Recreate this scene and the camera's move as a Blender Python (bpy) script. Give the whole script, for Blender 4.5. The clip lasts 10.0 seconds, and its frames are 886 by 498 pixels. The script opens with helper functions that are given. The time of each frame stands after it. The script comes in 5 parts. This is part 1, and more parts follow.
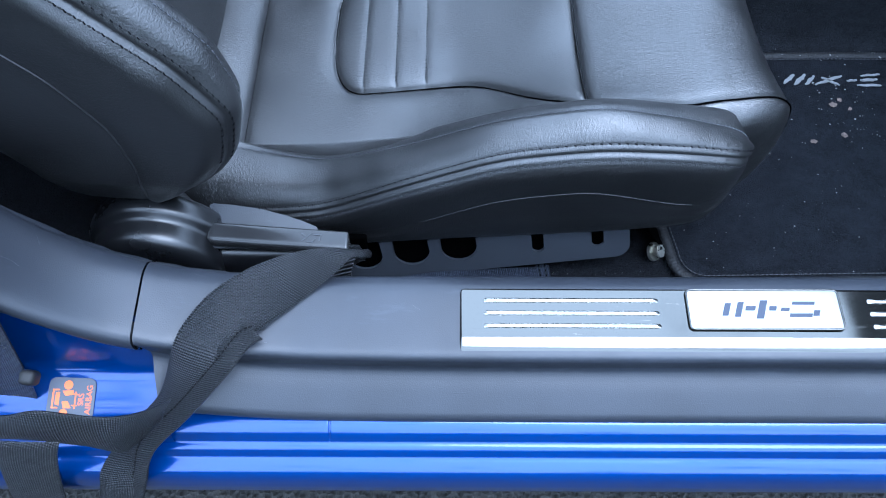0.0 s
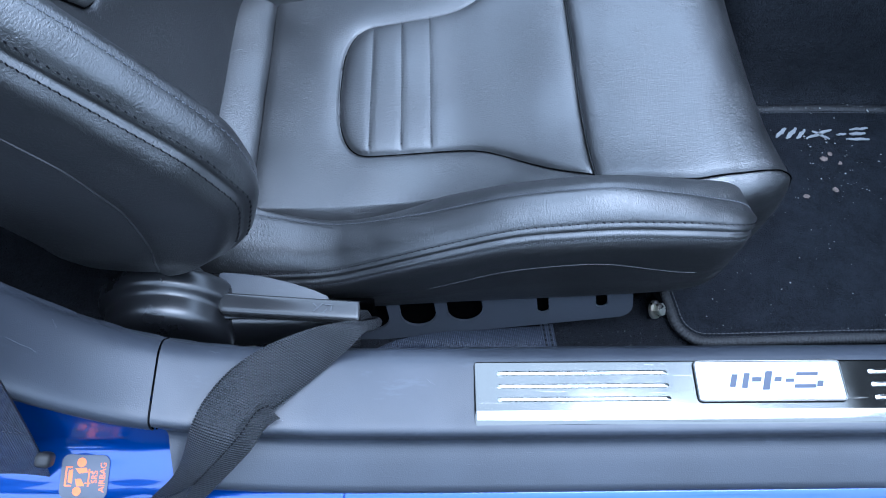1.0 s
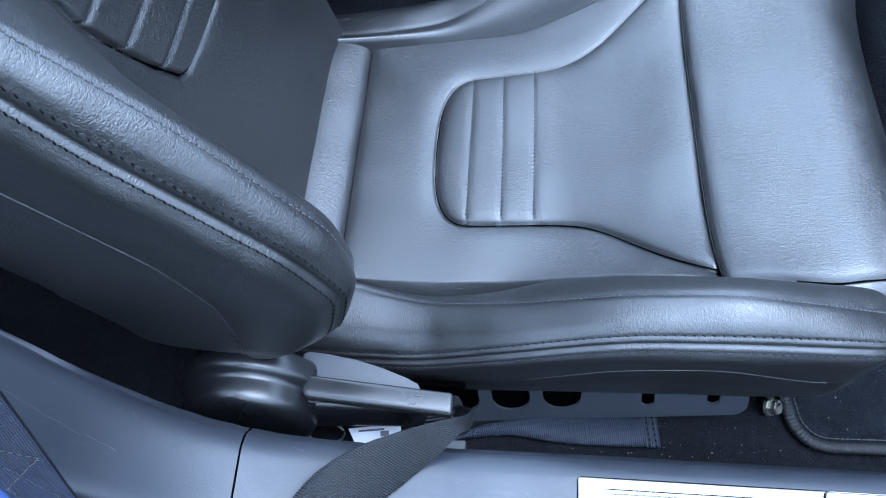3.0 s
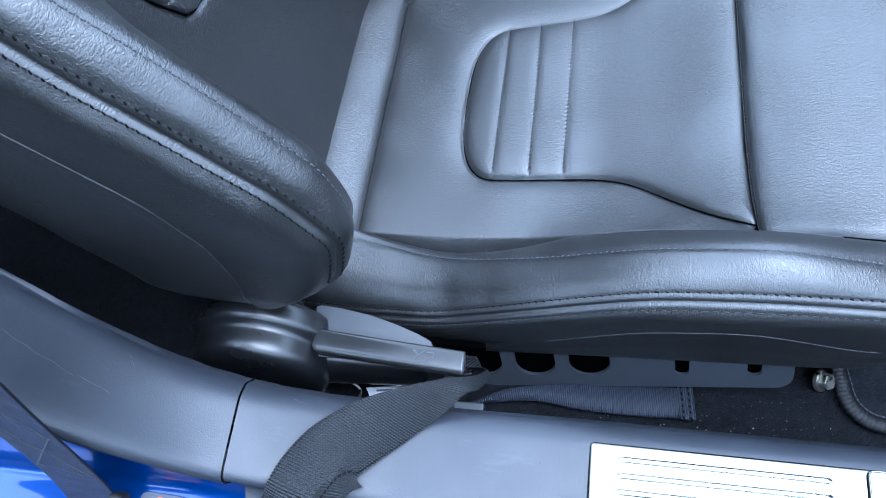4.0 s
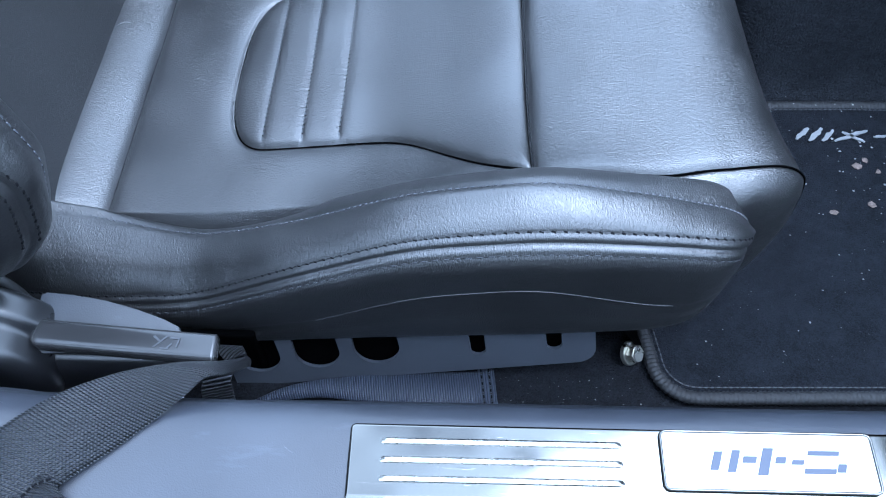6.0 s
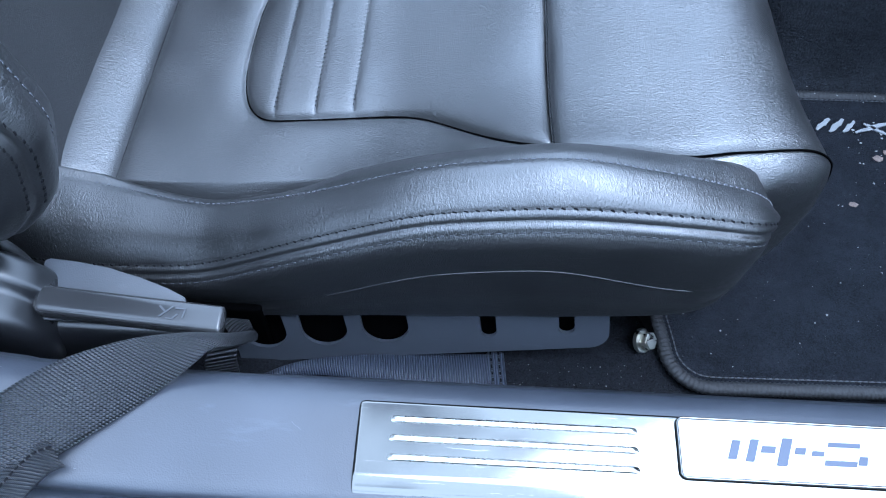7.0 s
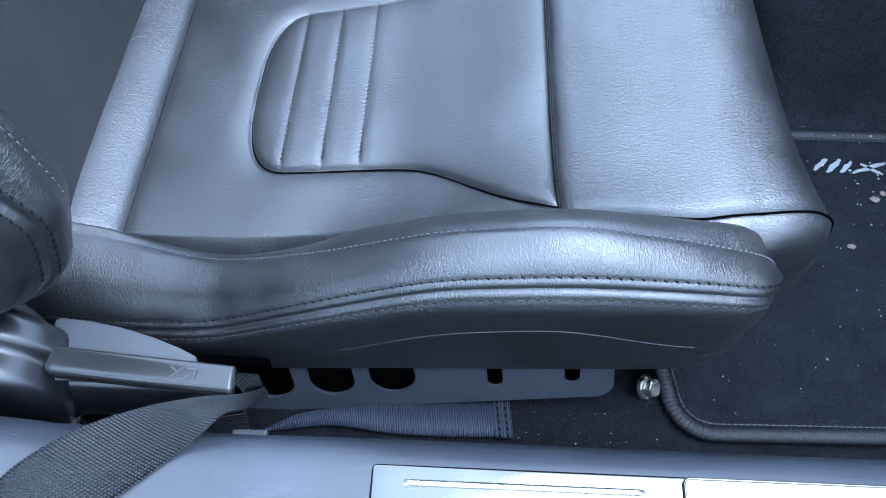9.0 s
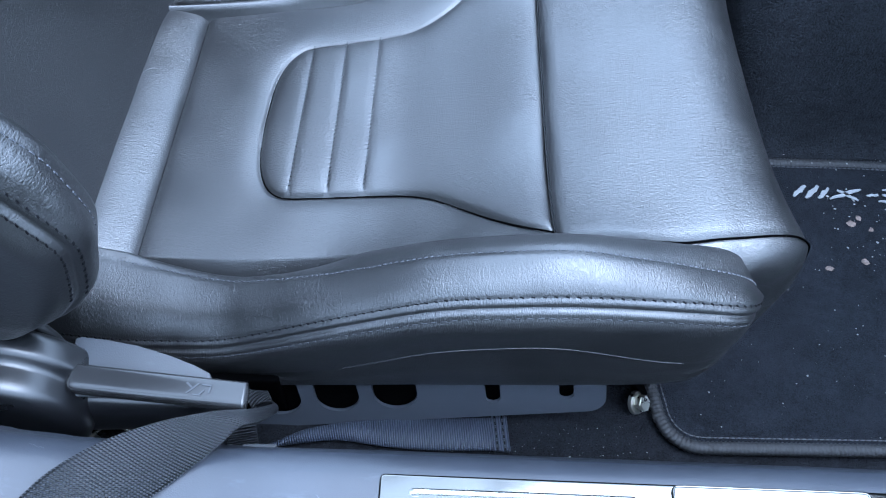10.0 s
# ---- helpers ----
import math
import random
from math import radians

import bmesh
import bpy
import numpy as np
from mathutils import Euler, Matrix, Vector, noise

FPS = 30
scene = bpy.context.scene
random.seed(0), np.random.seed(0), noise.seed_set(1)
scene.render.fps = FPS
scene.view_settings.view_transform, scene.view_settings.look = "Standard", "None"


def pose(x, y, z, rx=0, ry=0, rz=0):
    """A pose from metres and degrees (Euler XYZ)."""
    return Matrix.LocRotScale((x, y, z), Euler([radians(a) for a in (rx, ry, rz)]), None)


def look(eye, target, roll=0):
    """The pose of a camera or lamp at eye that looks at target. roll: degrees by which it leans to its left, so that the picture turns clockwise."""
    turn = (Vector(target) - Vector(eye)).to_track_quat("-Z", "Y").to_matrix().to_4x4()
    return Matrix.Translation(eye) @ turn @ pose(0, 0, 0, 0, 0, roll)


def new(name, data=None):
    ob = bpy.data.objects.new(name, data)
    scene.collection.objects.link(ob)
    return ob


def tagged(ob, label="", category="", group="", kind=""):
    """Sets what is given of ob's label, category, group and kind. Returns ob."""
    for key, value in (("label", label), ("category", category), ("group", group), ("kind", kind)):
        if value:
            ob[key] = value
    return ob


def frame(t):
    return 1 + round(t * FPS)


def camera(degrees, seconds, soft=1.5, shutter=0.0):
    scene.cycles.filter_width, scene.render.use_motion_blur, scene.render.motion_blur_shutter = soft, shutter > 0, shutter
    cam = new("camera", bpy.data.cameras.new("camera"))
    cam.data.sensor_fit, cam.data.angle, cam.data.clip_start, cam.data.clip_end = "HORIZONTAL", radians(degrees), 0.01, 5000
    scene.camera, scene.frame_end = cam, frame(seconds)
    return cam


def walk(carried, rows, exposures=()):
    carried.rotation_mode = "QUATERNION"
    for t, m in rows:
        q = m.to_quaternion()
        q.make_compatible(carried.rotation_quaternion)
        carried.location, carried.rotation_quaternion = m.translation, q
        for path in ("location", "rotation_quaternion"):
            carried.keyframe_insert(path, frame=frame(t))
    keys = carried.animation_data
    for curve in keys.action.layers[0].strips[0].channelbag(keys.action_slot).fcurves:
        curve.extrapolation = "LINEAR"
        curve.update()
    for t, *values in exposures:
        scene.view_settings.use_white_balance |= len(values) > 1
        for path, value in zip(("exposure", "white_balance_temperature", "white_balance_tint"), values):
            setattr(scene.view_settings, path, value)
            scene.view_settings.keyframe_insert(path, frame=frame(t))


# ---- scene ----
cam = camera(57.9, 10.0, soft=1.1)
# seconds, eye in metres, turn in degrees
ROWS = [
    (0.0, 0.0000, 0.0000, 0.9000, 31.74, 0.40, 0.35),
    (0.5, -0.0194, 0.0290, 0.9285, 31.77, -0.45, -0.55),
    (1.0, -0.0322, 0.0454, 0.9380, 31.95, -1.03, -0.93),
    (1.5, -0.0316, 0.0619, 0.9439, 31.78, -1.42, -0.85),
    (2.0, -0.0444, 0.0723, 0.9461, 31.64, -1.32, -0.21),
    (2.5, -0.0597, 0.0902, 0.9623, 31.40, -1.46, 0.07),
    (2.8, -0.0545, 0.1100, 0.9500, 31.60, -0.07, 1.46),
    (3.0, -0.0678, 0.1398, 0.9324, 31.58, 1.25, 3.73),
    (3.2, -0.0595, 0.1421, 0.9130, 33.27, 3.22, 7.11),
    (4.3, 0.0067, 0.1396, 0.8811, 29.93, 5.98, 7.66),
    (4.5, 0.0266, 0.1388, 0.8715, 29.96, 4.31, 5.40),
    (5.0, 0.0912, 0.1607, 0.8447, 29.83, 2.61, 2.13),
    (5.5, 0.0955, 0.1591, 0.8242, 31.33, 1.55, 0.78),
    (6.0, 0.0728, 0.1350, 0.7812, 34.12, 0.68, 1.49),
    (6.2, 0.0616, 0.1364, 0.7733, 32.84, 0.30, 1.96),
    (7.5, 0.0661, 0.1335, 0.7647, 33.77, -0.41, 3.02),
    (8.0, 0.0726, 0.1526, 0.7787, 33.44, -0.34, 2.88),
    (8.5, 0.0601, 0.1549, 0.7792, 33.46, -0.38, 2.64),
    (9.0, 0.0516, 0.1599, 0.7904, 33.77, -0.53, 2.31),
    (9.5, 0.0448, 0.1479, 0.7972, 34.58, -0.82, 2.00),
    (10.0, 0.0425, 0.1409, 0.8170, 35.42, -1.20, 1.80),
]
walk(cam, [(r[0], pose(*r[1:])) for r in ROWS], exposures=[(0.0, 0.66, 5150, 10), (1.5, 0.80, 5150, 10), (2.5, 0.85, 5150, 10), (4.5, 0.95, 5150, 10), (10.0, 1.08, 5150, 10)])

# ---- sky and exposure ----
SUN_UP, SUN_TURN = radians(73), radians(112)
world = bpy.data.worlds.new("sky")
scene.world = world
world.use_nodes = True
wn, wl = world.node_tree.nodes, world.node_tree.links
sky = wn.new("ShaderNodeTexSky")
sky.sky_type, sky.sun_disc = "NISHITA", False
sky.sun_elevation, sky.sun_rotation = SUN_UP, SUN_TURN
background = wn["Background"]
background.inputs["Strength"].default_value = 0.10
coords = wn.new("ShaderNodeTexCoord")
puffs = wn.new("ShaderNodeTexNoise")
puffs.inputs["Scale"].default_value, puffs.inputs["Detail"].default_value = 6.5, 6.0
cover = wn.new("ShaderNodeValToRGB")
cover.color_ramp.elements[0].position, cover.color_ramp.elements[1].position = 0.31, 0.45
clouds = wn.new("ShaderNodeMixRGB")
clouds.inputs["Color2"].default_value = (24.3, 28.0, 32.3, 1)
wl.new(coords.outputs["Generated"], puffs.inputs["Vector"])
wl.new(puffs.outputs["Fac"], cover.inputs["Fac"])
wl.new(cover.outputs["Color"], clouds.inputs["Fac"])
wl.new(sky.outputs["Color"], clouds.inputs["Color1"])
wl.new(clouds.outputs["Color"], background.inputs["Color"])
# hazy sun behind thin cloud, high over the car
sun = new("sun", bpy.data.lights.new("sun", "SUN"))
sun.data.energy, sun.data.angle, sun.data.color = 2.9, radians(40), (0.93, 0.95, 1.0)
toward = Vector((math.sin(SUN_TURN) * math.cos(SUN_UP), math.cos(SUN_TURN) * math.cos(SUN_UP), math.sin(SUN_UP)))
sun.matrix_world = look(tuple(toward * 5), (0, 0, 0))


# ---- materials ----
class Mat:
    """A node material with a Principled shader and short ways to add texture."""

    def __init__(self, name, color, rough, metal=0.0, spec=0.5, coat=0.0):
        self.m = bpy.data.materials.new(name)
        self.m.use_nodes = True
        self.n, self.l = self.m.node_tree.nodes, self.m.node_tree.links
        self.b = self.n["Principled BSDF"]
        self.b.inputs["Base Color"].default_value = (*color, 1)
        self.b.inputs["Roughness"].default_value = rough
        self.b.inputs["Metallic"].default_value = metal
        self.b.inputs["Specular IOR Level"].default_value = spec
        self.b.inputs["Coat Weight"].default_value = coat
        self.b.inputs["Coat Roughness"].default_value = 0.03
        self.color, self.rough, self.last = color, rough, None

    def coords(self, kind="Object", scale=(1, 1, 1), turn=(0, 0, 0)):
        c, m = self.n.new("ShaderNodeTexCoord"), self.n.new("ShaderNodeMapping")
        m.inputs["Scale"].default_value, m.inputs["Rotation"].default_value = scale, turn
        self.l.new(c.outputs[kind], m.inputs["Vector"])
        return m.outputs["Vector"]

    def noise(self, scale, detail=3.0, at=None, rough=0.5):
        t = self.n.new("ShaderNodeTexNoise")
        t.inputs["Scale"].default_value, t.inputs["Detail"].default_value, t.inputs["Roughness"].default_value = scale, detail, rough
        self.l.new(at or self.coords(), t.inputs["Vector"])
        return t.outputs["Fac"]

    def cells(self, scale, feature="DISTANCE_TO_EDGE", at=None):
        t = self.n.new("ShaderNodeTexVoronoi")
        t.feature = feature
        t.inputs["Scale"].default_value = scale
        self.l.new(at or self.coords(), t.inputs["Vector"])
        return t.outputs["Distance"]

    def wave(self, scale, at, direction="X", distortion=0.0):
        t = self.n.new("ShaderNodeTexWave")
        t.bands_direction = direction
        t.inputs["Scale"].default_value, t.inputs["Distortion"].default_value = scale, distortion
        self.l.new(at, t.inputs["Vector"])
        return t.outputs["Fac"]

    def math(self, op, a, b):
        t = self.n.new("ShaderNodeMath")
        t.operation = op
        for i, v in enumerate((a, b)):
            if isinstance(v, (int, float)):
                t.inputs[i].default_value = v
            else:
                self.l.new(v, t.inputs[i])
        return t.outputs[0]

    def remap(self, fac, a, b, lo, hi):
        t = self.n.new("ShaderNodeMapRange")
        for i, v in enumerate((a, b, lo, hi)):
            t.inputs[i + 1].default_value = v
        self.l.new(fac, t.inputs[0])
        return t.outputs[0]

    def tint(self, fac, low, high, a=0.3, b=0.7):
        t = self.n.new("ShaderNodeValToRGB")
        e = t.color_ramp.elements
        e[0].position, e[1].position = a, b
        e[0].color, e[1].color = (*low, 1), (*high, 1)
        self.l.new(fac, t.inputs["Fac"])
        self.l.new(t.outputs["Color"], self.b.inputs["Base Color"])
        return self

    def gloss(self, fac, lo, hi, a=0.3, b=0.7):
        self.l.new(self.remap(fac, a, b, lo, hi), self.b.inputs["Roughness"])
        return self

    def bump(self, height, strength, distance):
        t = self.n.new("ShaderNodeBump")
        t.inputs["Strength"].default_value, t.inputs["Distance"].default_value = strength, distance
        self.l.new(height, t.inputs["Height"])
        if self.last:
            self.l.new(self.last, t.inputs["Normal"])
        self.last = t.outputs["Normal"]
        self.l.new(self.last, self.b.inputs["Normal"])
        return self


def leather(name, stretch=(1.0, 1.0, 1.0), grain=0.5, fine=430.0, dull=0.38):
    """Black leather: soft sheen, a shallow warped network of fine creases, pores and slow unevenness."""
    m = Mat(name, (0.010, 0.010, 0.011), 0.42, spec=0.85)
    m.b.inputs["IOR"].default_value = 1.6
    m.b.inputs["Coat Weight"].default_value = 0.12
    m.b.inputs["Coat Roughness"].default_value = 0.5
    m.tint(m.noise(14, 4), (0.003, 0.003, 0.0034), (0.0055, 0.0055, 0.0062))
    at = m.coords(scale=stretch)
    warp, mix = m.n.new("ShaderNodeTexNoise"), m.n.new("ShaderNodeVectorMath")
    warp.inputs["Scale"].default_value, warp.inputs["Detail"].default_value = 90.0, 3.0
    mix.operation = "MULTIPLY_ADD"
    mix.inputs[1].default_value = (0.010, 0.010, 0.010)
    m.l.new(at, warp.inputs["Vector"])
    m.l.new(warp.outputs["Color"], mix.inputs[0])
    m.l.new(at, mix.inputs[2])
    patchy = m.remap(m.noise(17, 3), 0.36, 0.64, 0.35, 1.0)
    # pebbles between the creases, and longer wrinkles along the pull of the hide
    net = m.remap(m.cells(fine, "DISTANCE_TO_EDGE", mix.outputs[0]), 0.0, 0.32, 0.0, 1.0)
    long = m.noise(1.0, 4, m.coords(scale=tuple(k * fine * 0.48 for k in stretch)), 0.6)
    wrinkle = m.remap(m.math("ABSOLUTE", m.math("SUBTRACT", long, 0.5), 0.0), 0.0, 0.09, 0.0, 1.0)
    height = m.math("MULTIPLY", m.math("ADD", m.math("MULTIPLY", net, 0.6), m.math("MULTIPLY", wrinkle, 0.8)), patchy)
    m.bump(height, grain, 0.00022)
    m.bump(m.noise(20, 3), 0.09, 0.002)
    crease = m.math("MULTIPLY", m.math("MULTIPLY", m.math("SUBTRACT", 1.0, wrinkle), patchy), 0.09)
    m.l.new(m.math("ADD", crease, m.remap(m.noise(35, 5), 0.3, 0.7, dull, dull + 0.06)), m.b.inputs["Roughness"])
    return m.m


LEATHER = leather("black_leather", (0.55, 1.3, 1.0), 0.85, 620, 0.34)
LEATHER_BOLSTER = leather("creased_black_leather", (1.3, 0.6, 0.6), 0.8, 640, 0.355)
LEATHER_BACK = leather("backrest_leather", (1.0, 0.5, 1.0), 0.8, 520, 0.34)

_m = Mat("pale_thread", (0.048, 0.051, 0.059), 0.75)
THREAD = _m.m
GREY_THREAD = Mat("grey_thread", (0.032, 0.034, 0.040), 0.7).m
_m = Mat("dark_thread", (0.004, 0.004, 0.005), 0.9, spec=0.05)
DARK_THREAD = _m.m
PIPING = Mat("smooth_black_vinyl", (0.014, 0.014, 0.015), 0.36, spec=0.65).m


def plastic(name, color, rough, grain=900.0, strength=0.25, spec=0.5):
    m = Mat(name, color, rough, spec=spec)
    hi = tuple(c * 1.8 for c in color)
    scuff = m.remap(m.noise(1.0, 6, m.coords(scale=(22, 90, 60), turn=(0, 0, 0.4)), 0.7), 0.60, 0.78, 0.0, 0.5)
    m.tint(m.math("ADD", m.noise(9, 5), scuff), color, hi, 0.35, 0.95)
    m.gloss(m.noise(25, 5), rough - 0.05, rough + 0.08)
    m.bump(m.cells(grain, "SMOOTH_F1"), strength, 0.0003)
    scratch = m.noise(1.0, 2, m.coords(scale=(30, 700, 300), turn=(0, 0, 0.7)))
    m.bump(m.remap(scratch, 0.70, 0.74, 0, 1), 0.25, 0.0002)
    return m.m


TRIM = plastic("grained_grey_black_plastic", (0.0178, 0.0202, 0.0262), 0.40, 1200, 0.28, 0.45)
COVER = plastic("satin_black_plastic", (0.0045, 0.0047, 0.0054), 0.29, 1300, 0.08, 0.65)
LEVER_PLATE = plastic("matt_grey_plastic", (0.030, 0.032, 0.036), 0.5, 1100, 0.2)
LEVER = plastic("satin_dark_grey_plastic", (0.016, 0.016, 0.0165), 0.2, 1500, 0.04, 0.5)
BLACK = plastic("black_rubber", (0.005, 0.005, 0.0055), 0.6)
# near-black for joints, welts and foot, and for painted shade behind the rail holes
DARK = Mat("near_black_parts_and_shade", (0.001, 0.001, 0.0011), 0.9, spec=0.0).m
RAIL = plastic("painted_rail_steel", (0.028, 0.0315, 0.039), 0.5, 700, 0.15)

_m = Mat("blue_car_paint", (0.002, 0.04, 0.27), 0.28, 0.5, 0.5, 1.0)
_m.b.inputs["Coat IOR"].default_value = 1.5
_m.tint(_m.noise(3, 3), (0.001, 0.036, 0.205), (0.002, 0.046, 0.25))
_m.bump(_m.noise(120, 2), 0.03, 0.0003)
PAINT = _m.m

_m = Mat("polished_steel", (0.138, 0.136, 0.127), 0.10, 1.0)
_m.gloss(_m.noise(40, 4), 0.05, 0.11)
_m.bump(_m.remap(_m.noise(1.0, 3, _m.coords(scale=(25, 500, 100), turn=(0, 0, 0.9))), 0.66, 0.70, 0, 1), 0.12, 0.0001)
_m.bump(_m.noise(9, 2), 0.05, 0.002)
STEEL = _m.m
_m = Mat("brushed_steel", (0.31, 0.313, 0.31), 0.3, 1.0)
_m.gloss(_m.noise(1.0, 4, _m.coords(scale=(200, 1200, 60))), 0.28, 0.34)
BRUSHED = _m.m
_m = Mat("bright_rib_steel", (0.46, 0.455, 0.43), 0.28, 1.0)
_m.gloss(_m.noise(90, 3), 0.22, 0.34)
RIB = _m.m
_m = Mat("zinc_steel", (0.55, 0.54, 0.48), 0.3, 1.0)
_m.gloss(_m.noise(200, 3), 0.22, 0.45)
ZINC = _m.m
EMBLEM_DARK = Mat("slate_blue_enamel", (0.030, 0.038, 0.060), 0.4, spec=0.35).m
_m = Mat("pale_embroidery", (0.17, 0.175, 0.18), 0.9)
_m.bump(_m.noise(900, 2), 0.8, 0.001)
EMBROIDERY = _m.m


def carpet(name, low, high, scale=700.0):
    """Short pile: fine fibres, tufts and slow patches of wear."""
    m = Mat(name, low, 0.95, spec=0.08)
    pile = m.math("MULTIPLY", m.noise(scale, 3, rough=0.7), 0.55)
    tufts = m.math("ADD", pile, m.math("MULTIPLY", m.noise(130, 4, rough=0.65), 0.25))
    m.tint(m.math("ADD", tufts, m.math("MULTIPLY", m.noise(24, 5, rough=0.6), 0.20)), low, high, 0.38, 0.66)
    m.bump(m.noise(scale * 0.8, 3), 1.0, 0.003)
    m.bump(m.noise(40, 4), 0.4, 0.004)
    return m.m


CARPET = carpet("black_carpet", (0.0035, 0.0037, 0.0044), (0.0155, 0.0168, 0.0205))
MAT_PILE = carpet("charcoal_mat_pile", (0.0026, 0.003, 0.004), (0.0180, 0.0202, 0.0256), 900)
TUNNEL = carpet("worn_tunnel_carpet", (0.004, 0.0044, 0.0054), (0.019, 0.021, 0.025), 600)


def webbing(name, low, high, along=230.0, across=210.0, lean=0.0):
    """Woven belt: u runs along the ribbon, v across, both in metres."""
    m = Mat(name, low, 0.5)
    at = m.coords("UV")
    weft = m.wave(1.0, m.coords("UV", scale=(along, along * lean, 1)), "X")
    if lean:
        weft = m.wave(1.0, m.coords("UV", scale=(along * 2, along * lean, 1)), "DIAGONAL")
    weave = weft
    if across:
        weave = m.math("MULTIPLY", weft, m.math("ADD", m.wave(1.0, m.coords("UV", scale=(6, across, 1)), "Y"), 0.25))
    m.tint(weave, low, high, 0.15, 0.9)
    m.gloss(m.noise(60, 3, at), 0.30, 0.42)
    m.bump(weave, 1.0, 0.0014)
    return m.m


WEBBING = webbing("black_belt_webbing", (0.0018, 0.0019, 0.0023), (0.045, 0.048, 0.057), 150, 160, 0.55)
WEBBING_FLOOR = webbing("slate_webbing", (0.018, 0.022, 0.033), (0.052, 0.061, 0.086), 165, 0.0)

WEBBING_ANCHOR = webbing("ribbed_anchor_webbing", (0.002, 0.002, 0.0025), (0.06, 0.062, 0.07), 85, 0.0)

_m = Mat("dark_asphalt", (0.05, 0.05, 0.05), 0.9)
_m.tint(_m.cells(160, "F1"), (0.006, 0.006, 0.006), (0.030, 0.030, 0.028), 0.1, 0.8)
_m.bump(_m.cells(160, "F1"), 0.8, 0.006)
ASPHALT = _m.m
_m = Mat("paper", (0.70, 0.71, 0.76), 0.6)
PAPER = _m.m
INK = Mat("grey_ink", (0.10, 0.10, 0.12), 0.6).m
LABEL_GREY = Mat("label_film", (0.10, 0.11, 0.135), 0.55, spec=0.3).m
ORANGE = Mat("orange_print", (0.90, 0.20, 0.07), 0.55, spec=0.3).m
_m = Mat("dry_leaf", (0.28, 0.17, 0.10), 0.8)
_m.tint(_m.noise(300, 3), (0.05, 0.036, 0.03), (0.16, 0.12, 0.10))
LEAF = _m.m
_m = Mat("pale_crumbs", (0.17, 0.17, 0.165), 0.8)
CRUMB = _m.m
INNER = plastic("dark_interior_plastic", (0.007, 0.007, 0.0075), 0.6)


# ---- mesh helpers ----
def mesh_object(name, verts, faces, material, smooth=True, uvs=None):
    me = bpy.data.meshes.new(name)
    me.from_pydata([tuple(map(float, v)) for v in verts], [], faces)
    me.validate()
    me.materials.append(material)
    if smooth:
        me.shade_smooth()
    if uvs is not None:
        layer = me.uv_layers.new(name="UVMap")
        for loop in me.loops:
            layer.data[loop.index].uv = uvs[loop.vertex_index]
    return new(name, me)


def under(ob, parent, label="", kind=""):
    if parent:
        ob.parent = parent
        bpy.context.view_layer.update()
        ob.matrix_parent_inverse = parent.matrix_world.inverted()
    return tagged(ob, label, kind=kind)


def thing(name, at, label, category, group="", kind=""):
    ob = new(name)
    ob.location = at
    ob.empty_display_size = 0.05
    bpy.context.view_layer.update()
    return tagged(ob, label, category, group, kind)


def grid(name, p, material, parent=None, label="", round_u=False, round_v=False, uvs=None, caps=False, kind="", smooth=True):
    """A sheet from an array of points [u][v][3]."""
    p = np.asarray(p, float)
    nu, nv = p.shape[:2]
    faces = []
    for i in range(nu if round_u else nu - 1):
        for j in range(nv if round_v else nv - 1):
            a, b = i * nv + j, i * nv + (j + 1) % nv
            c, d = ((i + 1) % nu) * nv + (j + 1) % nv, ((i + 1) % nu) * nv + j
            faces.append((a, b, c, d))
    if caps:
        faces.append(tuple(range(nv))[::-1])
        faces.append(tuple((nu - 1) * nv + j for j in range(nv)))
    ob = mesh_object(name, p.reshape(-1, 3), faces, material, smooth, None if uvs is None else np.asarray(uvs).reshape(-1, 2))
    return under(ob, parent, label, kind)


def part(name, bm, material, parent, label="", smooth=False, kind=""):
    me = bpy.data.meshes.new(name)
    bm.to_mesh(me)
    bm.free()
    me.materials.append(material)
    if smooth:
        me.shade_smooth()
    return under(new(name, me), parent, label, kind)


def smooth_path(points, n):
    """Catmull-Rom through the points, n samples, even in length."""
    q = np.asarray(points, float)
    q = np.vstack([2 * q[0] - q[1], q, 2 * q[-1] - q[-2]])
    out = []
    for i in range(1, len(q) - 2):
        for t in np.linspace(0, 1, 24, endpoint=False):
            a, b, c, d = q[i - 1:i + 3]
            out.append(0.5 * (2 * b + (c - a) * t + (2 * a - 5 * b + 4 * c - d) * t * t + (3 * b - a - 3 * c + d) * t ** 3))
    out.append(q[-2])
    return even(np.array(out), n)


def even(path, n):
    path = np.asarray(path, float)
    s = np.concatenate([[0], np.cumsum(np.linalg.norm(np.diff(path, axis=0), axis=1))])
    w = np.linspace(0, s[-1], n)
    return np.stack([np.interp(w, s, path[:, k]) for k in range(path.shape[1])], 1)


def length(path):
    return float(np.linalg.norm(np.diff(path, axis=0), axis=1).sum())


def frames_along(path):
    t = np.gradient(path, axis=0)
    t /= np.linalg.norm(t, axis=1)[:, None] + 1e-12
    up = np.array([0.03, 0.02, 1.0])
    a = np.cross(t, up)
    bad = np.linalg.norm(a, axis=1) < 0.05
    a[bad] = np.cross(t[bad], (1.0, 0, 0))
    a /= np.linalg.norm(a, axis=1)[:, None]
    return t, a, np.cross(a, t)


def tube(name, path, r, material, parent=None, label="", sides=8, closed=False):
    t, a, b = frames_along(np.asarray(path))
    ring = [np.cos(k) * a + np.sin(k) * b for k in np.linspace(0, 2 * np.pi, sides, endpoint=False)]
    p = np.stack([path + r * q for q in ring], 1)
    return grid(name, p, material, parent, label, round_u=closed, round_v=True, caps=not closed)


